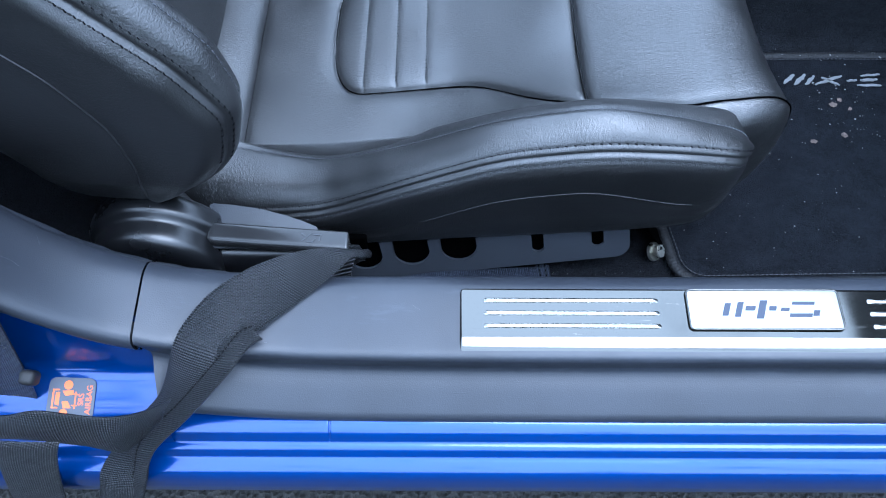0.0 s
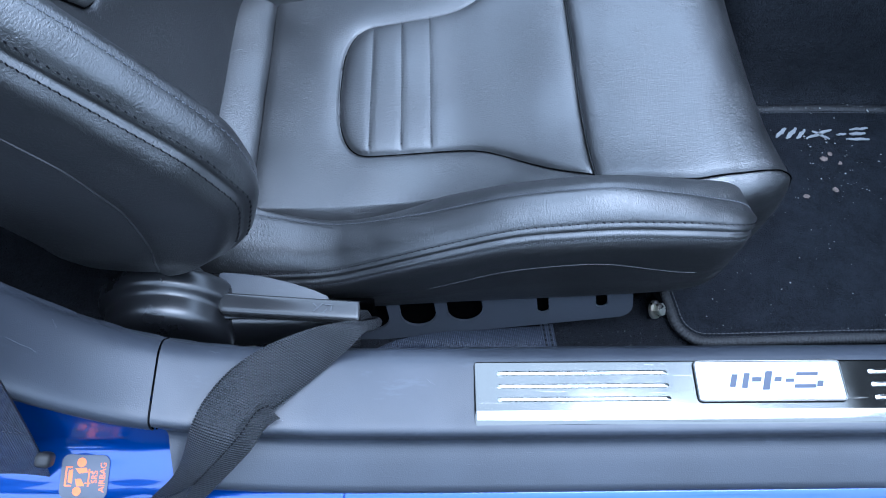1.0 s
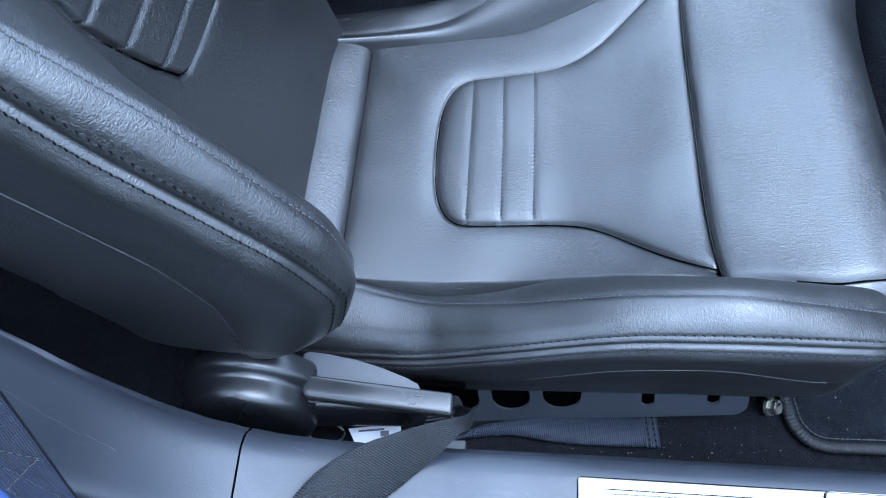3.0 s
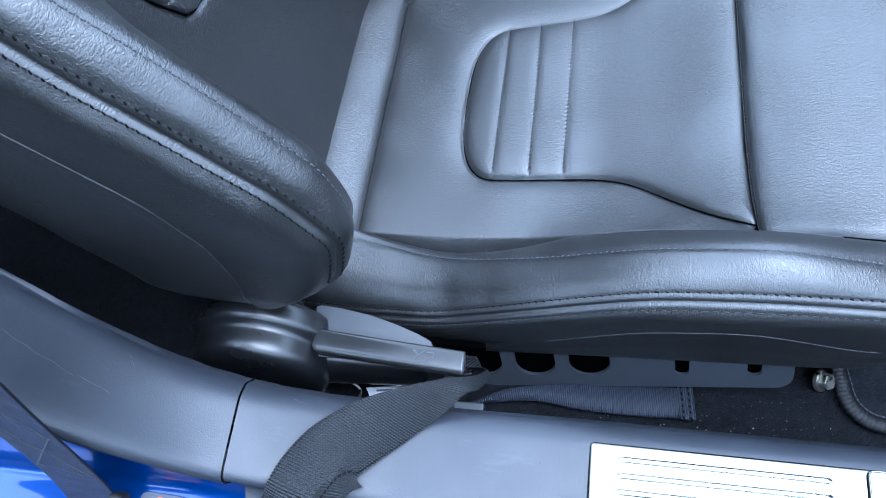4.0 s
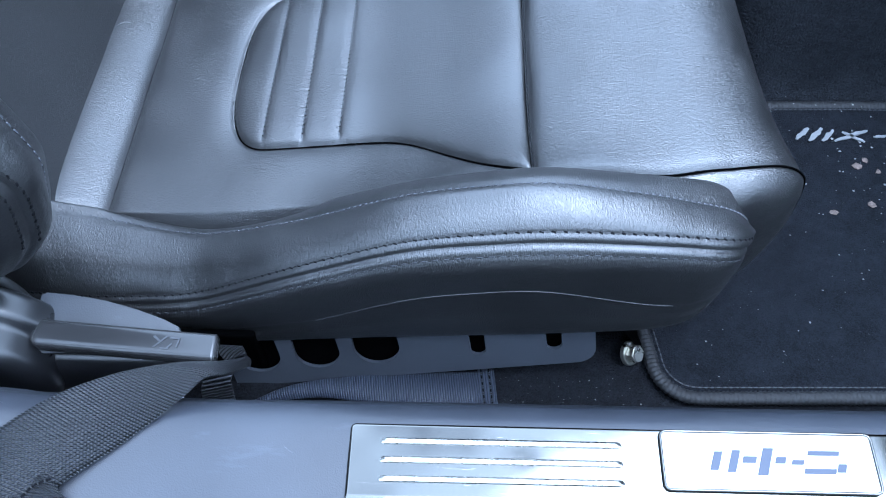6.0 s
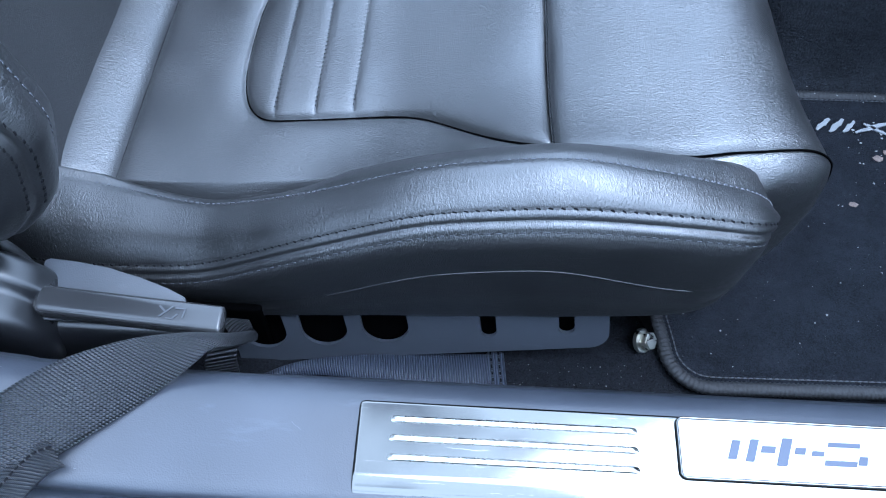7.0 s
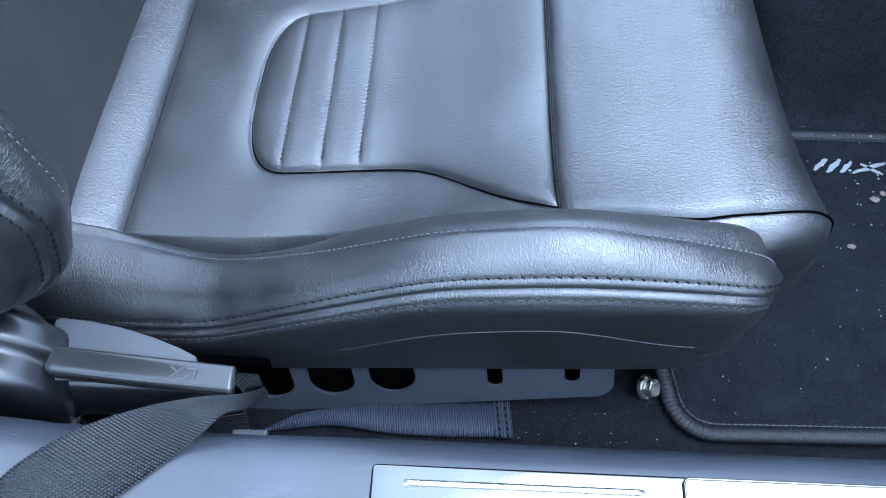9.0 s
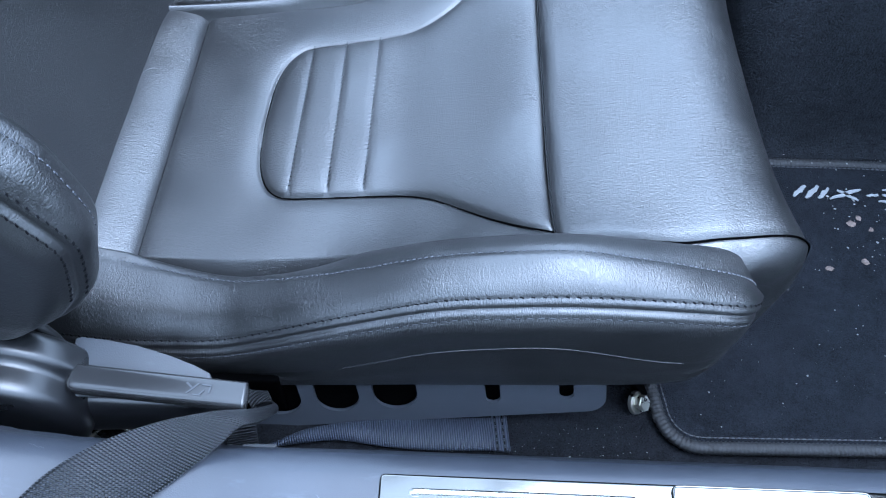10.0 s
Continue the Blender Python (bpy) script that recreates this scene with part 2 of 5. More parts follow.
def stitches(name, path, normals, material, parent, step=0.0062, long=0.0040, r=0.00055, slant=0.0, label="row of sewn stitches"):
    """A row of sewn stitches, each a small bevelled bar half sunk in the leather."""
    total = length(path)
    n = max(2, int(total / step))
    mid, nor = even(path, n), even(normals, n)
    t, _, _ = frames_along(mid)
    verts, faces = [], []
    rnd = random.Random(len(path) + n)
    for i in range(n):
        nn = nor[i] / (np.linalg.norm(nor[i]) + 1e-9)
        side = np.cross(t[i], nn)
        d = t[i] + side * (slant + rnd.uniform(-0.06, 0.06))
        k = len(verts)
        h = long / 2 * rnd.uniform(0.88, 1.06)
        for s, up, w in ((-1, -0.4, 0.8), (-0.55, 1.0, 1.0), (0.55, 1.0, 1.0), (1, -0.4, 0.8)):
            for q in (-1, 1):
                verts.append(mid[i] + d * h * s + nn * r * up + side * r * q * w)
        for j in range(3):
            faces.append((k + 2 * j, k + 2 * j + 1, k + 2 * j + 3, k + 2 * j + 2))
        faces.append((k, k + 2, k + 4, k + 6))
        faces.append((k + 1, k + 7, k + 5, k + 3))
    first = len(faces)
    for i in range(n - 1):
        nn = (nor[i] + nor[i + 1]) / 2
        nn = nn / (np.linalg.norm(nn) + 1e-9)
        side, d, c = np.cross(t[i], nn), t[i], (mid[i] + mid[i + 1]) / 2 + nn * r * 0.35
        k, h = len(verts), max(0.0005, (total / n - long) * 0.6)
        for a, b in ((-1, 0), (0, -1), (1, 0), (0, 1)):
            verts.append(c + d * h * a + side * r * 1.5 * b)
        faces.append((k, k + 1, k + 2, k + 3))
    ob = mesh_object(name, verts, faces, material, False)
    ob.data.materials.append(BLACK)
    for f in ob.data.polygons[first:]:
        f.material_index = 1
    return under(ob, parent, label, "stuff")


def ribbon(name, left, right, material, parent, label="", n=90, across=14, thick=0.0013, bow=0.0, kind=""):
    """Webbing between two edges, with a rounded selvedge and thickness."""
    l, r = smooth_path(left, n), smooth_path(right, n)
    mid = (l + r) / 2
    t = np.gradient(mid, axis=0)
    nor = np.cross(t, r - l)
    nor /= np.linalg.norm(nor, axis=1)[:, None] + 1e-12
    s = np.concatenate([[0], np.cumsum(np.linalg.norm(np.diff(mid, axis=0), axis=1))])
    p, uv = [], []
    vs = np.linspace(0, 1, across)
    ring = [(v, 0.5) for v in vs] + [(v, -0.5) for v in vs[::-1]]
    for v, side in ring:
        rim = 1.25 if v in (0.0, 1.0) else 1.0
        arch = bow * (1 - (2 * v - 1) ** 2)
        p.append(l + (r - l) * v + nor * (side * thick * rim + arch))
        uv.append(np.stack([s, np.full(n, v * 0.047)], 1))
    return grid(name, np.stack(p, 1), material, parent, label, round_v=True, uvs=np.stack(uv, 1), caps=True, kind=kind)


def block(size, at, bevel=0.002, segments=2, turn=None):
    """A bevelled box as a bmesh."""
    bm = bmesh.new()
    bmesh.ops.create_cube(bm, size=1.0)
    bmesh.ops.scale(bm, vec=size, verts=bm.verts)
    if bevel:
        bmesh.ops.bevel(bm, geom=bm.edges[:], offset=bevel, segments=segments, affect="EDGES", profile=0.5)
    m = Matrix.Translation(at)
    if turn:
        m = m @ Euler([radians(a) for a in turn]).to_matrix().to_4x4()
    bmesh.ops.transform(bm, matrix=m, verts=bm.verts)
    return bm


def outline_plate(outline, holes, thick, m):
    """A flat plate from an outline and holes (lists of 2D points), given depth and set by the matrix m."""
    bm = bmesh.new()
    edges = []
    for ring in [outline] + holes:
        vs = [bm.verts.new((x, y, 0)) for x, y in ring]
        edges += [bm.edges.new((vs[i], vs[(i + 1) % len(vs)])) for i in range(len(vs))]
    bmesh.ops.triangle_fill(bm, use_beauty=True, use_dissolve=False, edges=edges)
    faces = bm.faces[:]
    out = bmesh.ops.extrude_face_region(bm, geom=faces)
    bmesh.ops.translate(bm, vec=(0, 0, thick), verts=[v for v in out["geom"] if isinstance(v, bmesh.types.BMVert)])
    bmesh.ops.recalc_face_normals(bm, faces=bm.faces[:])
    bmesh.ops.transform(bm, matrix=m, verts=bm.verts)
    return bm


def rounded(w, h, r, n=6, cx=0.0, cy=0.0):
    """The outline of a rounded rectangle."""
    pts = []
    for k, (sx, sy) in enumerate(((1, 1), (-1, 1), (-1, -1), (1, -1))):
        for a in np.linspace(0, np.pi / 2, n):
            b = a + k * np.pi / 2
            pts.append((cx + sx * (w / 2 - r) + r * math.cos(b), cy + sy * (h / 2 - r) + r * math.sin(b)))
    return pts


def circle(cx, cy, r, n=24):
    return [(cx + r * math.cos(a), cy + r * math.sin(a)) for a in np.linspace(0, 2 * np.pi, n, endpoint=False)]


def table(xs, values, at, blur=0.025):
    """A smooth curve through a short table."""
    k = np.linspace(-2, 2, 13)
    w = np.exp(-k * k)
    return sum(wi * np.interp(np.asarray(at) + ki * blur / 2, xs, values) for ki, wi in zip(k, w)) / w.sum()


# ---- ground ----
def make_ground():
    n = 40
    xs = np.concatenate([-np.geomspace(400, 1.2, 14), np.linspace(-1, 1, n), np.geomspace(1.2, 400, 14)])
    p = [[(x, y, 0.0) for y in xs] for x in xs]
    ob = grid("ground", p, ASPHALT)
    tagged(ob, "dark grey asphalt ground below the car", "ground", kind="structure")


make_ground()


def make_surroundings():
    """An unseen screen added all round to block low sky, taller beside the car."""
    rnd = random.Random(5)
    rows = []
    for a in np.linspace(0, 2 * np.pi, 120, endpoint=False):
        top = 1.1 + 2.3 * max(0.0, -math.sin(a)) ** 1.5 + 0.3 * noise.noise((math.cos(a) * 3, math.sin(a) * 3, 0)) + rnd.uniform(-0.12, 0.12)
        rows.append([((7 + 0.12 * k) * math.cos(a), (7 + 0.12 * k) * math.sin(a), top * k / 3) for k in range(4)])
    ob = grid("backdrop", np.array(rows), LOW_SKY_BLOCKER, round_u=True)
    tagged(ob, "unseen dark green screen added round the car to block low sky", "backdrop", kind="structure")


# dark green of the added screen that holds back light from the horizon
_m = Mat("unseen_dark_screen", (0.04, 0.05, 0.03), 0.9)
_m.tint(_m.noise(6, 6), (0.015, 0.022, 0.012), (0.06, 0.075, 0.045))
LOW_SKY_BLOCKER = _m.m
make_surroundings()

# ---- the car: sill, jamb, floor ----
car = thing("sports_car", (0.2, 0.6, 0.0), "bright blue sports car with an open door and black interior", "car")

SILL_X = [-0.75, -0.55, -0.45, -0.40, -0.36, -0.32, -0.28, -0.24, -0.20, -0.15, -0.10, 0.0, 0.9]
SILL_Z = [0.66, 0.585, 0.515, 0.472, 0.437, 0.404, 0.377, 0.357, 0.345, 0.336, 0.331, 0.328, 0.325]
SILL_IN = [0.41, 0.375, 0.358, 0.346, 0.337, 0.329, 0.324, 0.322, 0.322, 0.323, 0.3245, 0.3265, 0.3268]


def sill_height(x):
    return table(SILL_X, SILL_Z, x, 0.05)


def sill_inner(x):
    return table(SILL_X, SILL_IN, x, 0.05)


def sill_section(x, front):
    """The trim's cross-section at x: inner wall, top, outer edge and, in front, the lower step."""
    z, yi = float(sill_height(x)), float(sill_inner(x))
    yo = 0.2555 + 0.10 * max(0.0, -x - 0.36)
    lift = 0.21 * (-x - 0.27 + math.hypot(-x - 0.27, 0.02)) - 0.0004
    pts = [(yi + 0.016, 0.19), (yi + 0.012, z - 0.03), (yi + 0.008, z - 0.014), (yi + 0.003, z - 0.005), (yi - 0.004, z - 0.001),
           (yi - 0.012, z + 0.001), (0.5 * (yi + yo), z - 0.001 + lift * 0.4), (yo + 0.010, z - 0.004 + lift), (yo + 0.003, z - 0.0055 + lift),
           (yo, z - 0.0085 + lift)]
    if front:
        pts += [(yo + 0.0010, z - 0.014), (yo + 0.0035, z - 0.025), (yo + 0.0045, z - 0.033), (yo + 0.001, z - 0.0372), (yo - 0.010, z - 0.043), (yo - 0.026, z - 0.0535), (yo - 0.030, z - 0.0575), (yo - 0.030, z - 0.064)]
    else:
        pts += [(yo - 0.001, z - 0.016 + lift), (yo + 0.002, z - 0.024 + lift), (yo + 0.008, z - 0.026 + lift), (yo + 0.03, z - 0.027 + lift)]
    return pts


def make_sill_trim():
    xs = np.linspace(-0.2395, 0.9, 150)
    secs = []
    for x in xs:
        s = smooth_path(np.array(sill_section(x, True)), 70)
        secs.append(np.column_stack([np.full(len(s), x), s]))
    # the rear end bends round the jamb, wider towards the bottom
    secs = np.array(secs)
    for i in range(len(xs)):
        f = max(0.0, 1 - (xs[i] + 0.2395) / 0.03)
        low = np.clip((sill_height(xs[i]) - 0.012 - secs[i, :, 2]) / 0.05, 0, 1) * (secs[i, :, 1] < 0.29)
        secs[i, :, 0] += 0.012 * f * low
    grid("sill_trim", secs, TRIM, car, "grained grey-black plastic sill cover")
    xs = np.linspace(-0.75, -0.2410, 90)
    secs = []
    for x in xs:
        s = smooth_path(np.array(sill_section(x, False)), 56)
        secs.append(np.column_stack([np.full(len(s), x), s]))
    grid("rear_sill_trim", np.array(secs), TRIM, car, "grey-black plastic trim rising behind the sill")
    s = smooth_path(np.array(sill_section(-0.2405, False)), 40)
    p = [np.column_stack([np.full(len(s), x), s[:, 0] + 0.002, s[:, 1] - 0.004]) for x in (-0.2412, -0.2394)]
    grid("trim_gap", p, DARK, car, "dark joint between the two trims")


make_sill_trim()


def trim_top(x, y):
    """The height of the trim's upper face."""
    s = sorted((a, b) for a, b in sill_section(x, x > -0.24) if b > float(sill_height(x)) - 0.03)
    return float(np.interp(y, [a for a, _ in s], [b for _, b in s]))


def make_scratches():
    rnd = random.Random(8)
    for x0, y0, x1, y1 in ((-0.372, 0.312, -0.330, 0.296), (-0.328, 0.297, -0.296, 0.288), (-0.352, 0.283, -0.344, 0.279), (-0.150, 0.262, -0.143, 0.266), (-0.31, 0.322, -0.306, 0.316), (-0.205, 0.319, -0.196, 0.3175), (-0.030, 0.300, -0.024, 0.296), (-0.085, 0.318, -0.070, 0.3185)):
        pts = []
        for f in np.linspace(0, 1, 9):
            x, y = x0 + (x1 - x0) * f, y0 + (y1 - y0) * f + rnd.uniform(-0.0006, 0.0006)
            pts.append((x, y, trim_top(x, y) + 0.0002))
        tube("scratch", smooth_path(np.array(pts), 24), rnd.uniform(0.00006, 0.00011), SCUFF, car, "pale scratch in the grained trim", 5)


_m = Mat("scuffed_plastic", (0.10, 0.105, 0.115), 0.7)
_m.tint(_m.noise(300, 3), (0.03, 0.032, 0.038), (0.12, 0.125, 0.14))
SCUFF = _m.m
make_scratches()


def make_paint():
    """The painted sill: two stepped lips and the rounded outer edge, tucked under."""
    prof = smooth_path(np.array([(0.245, 0.2645), (0.2300, 0.2652), (0.2240, 0.2640), (0.2175, 0.2600), (0.2142, 0.2550), (0.2125, 0.2518), (0.2090, 0.2508), (0.2060, 0.2485),
                                 (0.2040, 0.2450), (0.2025, 0.2428), (0.2000, 0.2418), (0.1950, 0.2392), (0.1908, 0.2360), (0.1880, 0.2300), (0.1866, 0.2200), (0.1864, 0.2080),
                                 (0.1900, 0.1880), (0.2040, 0.1730), (0.2500, 0.1650), (0.34, 0.165)]), 150)
    xs = np.unique(np.concatenate([np.linspace(-0.75, 1.0, 60), -0.0995 + np.array([-0.002, -0.0009, -0.0005, 0.0, 0.0005, 0.0009, 0.002])]))
    rows = []
    for x in xs:
        row = np.column_stack([np.full(len(prof), x), prof])
        # the joint of two panels, in the upper lip alone
        row[:, 2] -= 0.0022 * max(0.0, 1 - abs(x + 0.0995) / 0.0009) * np.clip((prof[:, 1] - 0.2535) / 0.002, 0, 1)
        rows.append(row)
    grid("sill_panel", rows, PAINT, car, "glossy blue painted sill panel with a thin joint")
    # the door jamb: an upright wall and a ledge that carries the label
    wall = smooth_path(np.array([(0.284, 0.345), (0.276, 0.330), (0.2695, 0.315), (0.2645, 0.302), (0.2600, 0.2940), (0.2540, 0.2897), (0.2430, 0.2858), (0.2320, 0.2818), (0.2205, 0.2765), (0.2130, 0.262), (0.2122, 0.245)]), 60)
    xs = np.linspace(-0.75, -0.228, 60)
    rows = []
    for x in xs:
        w = wall.copy()
        top = float(sill_height(x)) - 0.022 + 0.21 * (-x - 0.27 + math.hypot(-x - 0.27, 0.02)) - 0.0004
        high = w[:, 1] > 0.30
        w[high, 1] = 0.30 + (w[high, 1] - 0.30) * (top - 0.30) / 0.045
        rows.append(np.column_stack([np.full(len(w), x), w]))
    grid("door_jamb", rows, PAINT, car, "glossy blue painted door jamb")


make_paint()


def make_floor():
    p = [[(x, y, 0.194 + 0.0012 * noise.noise((x * 30, y * 30, 0))) for y in np.linspace(0.335, 0.99, 70)] for x in np.linspace(-0.75, 1.2, 160)]
    grid("floor_carpet", p, CARPET, car, "black carpet on the car floor")
    prof = smooth_path(np.array([(0.690, 0.190), (0.716, 0.200), (0.728, 0.225), (0.736, 0.27), (0.750, 0.33), (0.775, 0.39), (0.82, 0.425), (0.95, 0.43), (1.03, 0.39), (1.06, 0.3), (1.07, 0.19)]), 60)
    rows = []
    for x in np.linspace(-0.75, 1.2, 120):
        back = 1 - min(1.0, max(0.0, (x - 0.25) / 0.09))
        back = back * back * (3 - 2 * back)
        rows.append([(x, (y if y > 0.95 else y + 0.215 * back * (1 - max(0.0, y - 0.75) / 0.2)) + 0.004 * noise.noise((x * 9, z * 9, 2)), z + 0.003 * noise.noise((x * 12, y * 12, 5))) for y, z in prof])
    grid("tunnel", rows, TUNNEL, car, "worn black carpet over the centre tunnel")
    # plain unseen bulkhead and dashboard block, added to keep light out of the footwell
    grid("bulkhead", [[(1.0 + 0.2 * (z - 0.19), y, z) for z in np.linspace(0.19, 0.75, 12)] for y in np.linspace(0.33, 1.5, 12)], CARPET, car, "unseen dark carpeted bulkhead added to close the footwell from light")
    part("dashboard", block((0.62, 1.2, 0.30), (0.89, 0.93, 0.73), 0.07, 5), INNER, car, "plain unseen dashboard block added to shade the footwell", smooth=True)
    part("rear_wall", block((0.05, 1.2, 0.72), (-0.72, 0.95, 0.55), 0.02, 2), CARPET, car, "black carpeted wall behind the seats")
    part("far_side", block((1.9, 0.05, 0.78), (0.2, 1.52, 0.48), 0.02, 2), INNER, car, "black inner trim of the far side")
    part("far_floor", block((1.9, 0.5, 0.02), (0.2, 1.29, 0.185), 0, 1), CARPET, car, "black carpet of the far footwell")
    part("underfloor", block((1.95, 1.25, 0.02), (0.225, 0.93, 0.172), 0, 1), BLACK, car, "dark underside of the floor")


make_floor()


# ---- scuff plate ----
def plate_height(x, y):
    return float(sill_height(x)) + 0.0022 - 0.0030 * (0.315 - y) / 0.05 - 0.004 * max(0.0, 0.272 - y) / 0.012


def make_scuff_plate():
    t = thing("scuff_plate", (0.25, 0.29, 0.33), "polished steel scuff plate with pressed ribs on the door sill", "scuff plate")
    x0, x1, yb, yt, r = 0.0078, 0.489, 0.2575, 0.3145, 0.004
    xs = np.unique(np.concatenate([np.linspace(x0, x0 + r, 5), np.linspace(x0 + r, x1 - r, 90), np.linspace(x1 - r, x1, 5)]))
    rows = []
    for x in xs:
        d = max(0.0, x0 + r - x, x - (x1 - r))
        cut = r - math.sqrt(max(0.0, r * r - d * d))
        ys = np.linspace(yt - cut, yb + cut * 0.5, 40)
        rim = 0.0016 if d > r * 0.98 else 0.0
        row = [(x, yt - cut + 0.0006, plate_height(x, yt) - 0.004)]
        for y in ys:
            fall = 0.0055 * np.clip((0.2655 - y) / 0.008, 0, 1) ** 2
            row.append((x, y, plate_height(x, y) - fall - rim + 0.00025 * noise.noise((x * 14, y * 20, 3))))
        row.append((x, yb, plate_height(x, yb) - 0.011))
        rows.append(row)
    grid("plate", rows, STEEL, t)
    # pressed ribs: three to each side of the badge
    for a, b in ((0.0265, 0.1675), (0.334, 0.474)):
        for k, y in enumerate((0.3045, 0.2935, 0.2825)):
            n = 60
            rows = []
            for i in range(n):
                f = 0.5 - 0.5 * math.cos(math.pi * i / (n - 1))
                x = a + (b - a) * f
                w = 0.0021 * min(1.0, 0.5 + 40 * min(f, 1 - f))
                h = 0.0017 * min(1.0, 36 * min(f, 1 - f))
                rows.append([(x, y + w * math.cos(q), plate_height(x, y) + h * math.sin(q) - 0.0002) for q in np.linspace(-0.15, math.pi + 0.15, 11)])
            grid("rib", rows, RIB, t, "pressed steel rib")
    # badge
    c = Matrix.Translation((0.2505, 0.2965, plate_height(0.25, 0.2965) + 0.0004)) @ Matrix.Rotation(radians(3.3), 4, "X")
    bm = outline_plate(rounded(0.122, 0.0345, 0.003), [], 0.0012, c)
    bmesh.ops.bevel(bm, geom=[e for e in bm.edges if e.is_boundary or e.calc_face_angle(0) > 1], offset=0.0005, segments=2, affect="EDGES")
    badge = part("badge", bm, BRUSHED, t, "brushed steel badge panel")
    rim = [c @ Vector((x, y, 0.0013)) for x, y in rounded(0.1215, 0.034, 0.003, 5)]
    rim = even(np.array([tuple(v) for v in rim] + [tuple(rim[0])]), 160)[:-1]
    tube("rim", rim, 0.0009, STEEL, badge, "raised bright rim", 6, True)
    # the marque's emblem, as plain slanted shapes
    e = c @ Matrix.Translation((0.006, 0, 0.00125))
    slant = 0.35
    for k, (x, w, y, h, mat) in enumerate(((-0.036, 0.005, 0, 0.011, EMBLEM_DARK), (-0.026, 0.005, 0, 0.013, EMBLEM_DARK), (-0.0172, 0.0080, 0.001, 0.004, EMBLEM_DARK), (0.0005, 0.006, 0.001, 0.004, EMBLEM_DARK),
                                           (-0.008, 0.006, 0, 0.016, EMBLEM_DARK), (0.0105, 0.007, 0, 0.003, EMBLEM_DARK), (0.024, 0.018, 0.0055, 0.0028, EMBLEM_DARK),
                                           (0.024, 0.018, -0.005, 0.0032, EMBLEM_DARK), (0.036, 0.005, -0.003, 0.005, EMBLEM_DARK))):
        quad = [(x - w / 2 + slant * (y - h / 2), y - h / 2), (x + w / 2 + slant * (y - h / 2), y - h / 2), (x + w / 2 + slant * (y + h / 2), y + h / 2), (x - w / 2 + slant * (y + h / 2), y + h / 2)]
        part("emblem_bar", outline_plate(quad, [], 0.0002, e), mat, badge, "plain slanted emblem bar")


make_scuff_plate()


# ---- warning label on the jamb ----
def words(name, text, size, m, material, parent):
    cu = bpy.data.curves.new(name, "FONT")
    cu.body, cu.size, cu.extrude = text, size, 0.00008
    cu.align_x = "CENTER"
    ob = new(name, cu)
    deps = bpy.context.evaluated_depsgraph_get()
    me = bpy.data.meshes.new_from_object(ob.evaluated_get(deps))
    bpy.data.objects.remove(ob)
    me.materials.clear()
    me.materials.append(material)
    me.transform(m)
    return under(new(name, me), parent)


def make_label():
    c = Matrix.Translation((-0.308, 0.2368, 0.2843)) @ Matrix.Rotation(radians(19.8), 4, "X") @ Matrix.Rotation(radians(-2), 4, "Z")
    t = thing("warning_label", (-0.308, 0.2368, 0.284), "grey sticker with orange airbag pictograms on the blue jamb", "sticker")
    part("film", outline_plate(rounded(0.0385, 0.0345, 0.006), [], 0.0003, c), LABEL_GREY, t)
    up = c @ Matrix.Translation((0, 0, 0.0004)) @ Matrix.Scale(0.92, 4)

    def mark(pts, label):
        part("pictogram", outline_plate(pts, [], 0.0001, up), ORANGE, t, label)

    mark(circle(-0.0035, 0.0122, 0.0040), "orange printed disc")
    mark([(-0.0085, 0.0070), (0.0012, 0.0078), (0.0022, 0.0040), (-0.0050, 0.0026)], "orange printed figure shape")
    mark(circle(-0.0055, -0.0125, 0.0038), "orange printed disc")
    mark([(-0.0080, -0.0022), (-0.0028, -0.0018), (0.0008, -0.0078), (-0.0062, -0.0082)], "orange printed figure shape")
    mark([(0.0032, 0.0066), (0.0043, 0.0066), (0.0043, -0.0084), (0.0032, -0.0084)], "orange printed line")
    for y in (0.0048, -0.0050):
        mark([(0.0008, y), (0.0058, y), (0.0058, y - 0.0010), (0.0008, y - 0.0010)], "orange printed line")
    mark([(-0.0170, 0.0085), (-0.0110, 0.0085), (-0.0110, 0.0072), (-0.0155, 0.0072), (-0.0155, -0.0072), (-0.0110, -0.0072), (-0.0110, -0.0085), (-0.0170, -0.0085)], "orange printed bracket")
    mark([(-0.0140, 0.0052), (-0.0104, 0.0060), (-0.0104, -0.0060), (-0.0140, -0.0050)], "orange printed bar")
    turn = Matrix.Rotation(radians(90), 4, "Z")
    words("lettering", "SRS", 0.0072, up @ Matrix.Translation((0.0112, 0, 0)) @ turn, ORANGE, t)
    words("lettering", "AIRBAG", 0.0074, up @ Matrix.Translation((0.0182, 0, 0)) @ turn, ORANGE, t)


make_label()

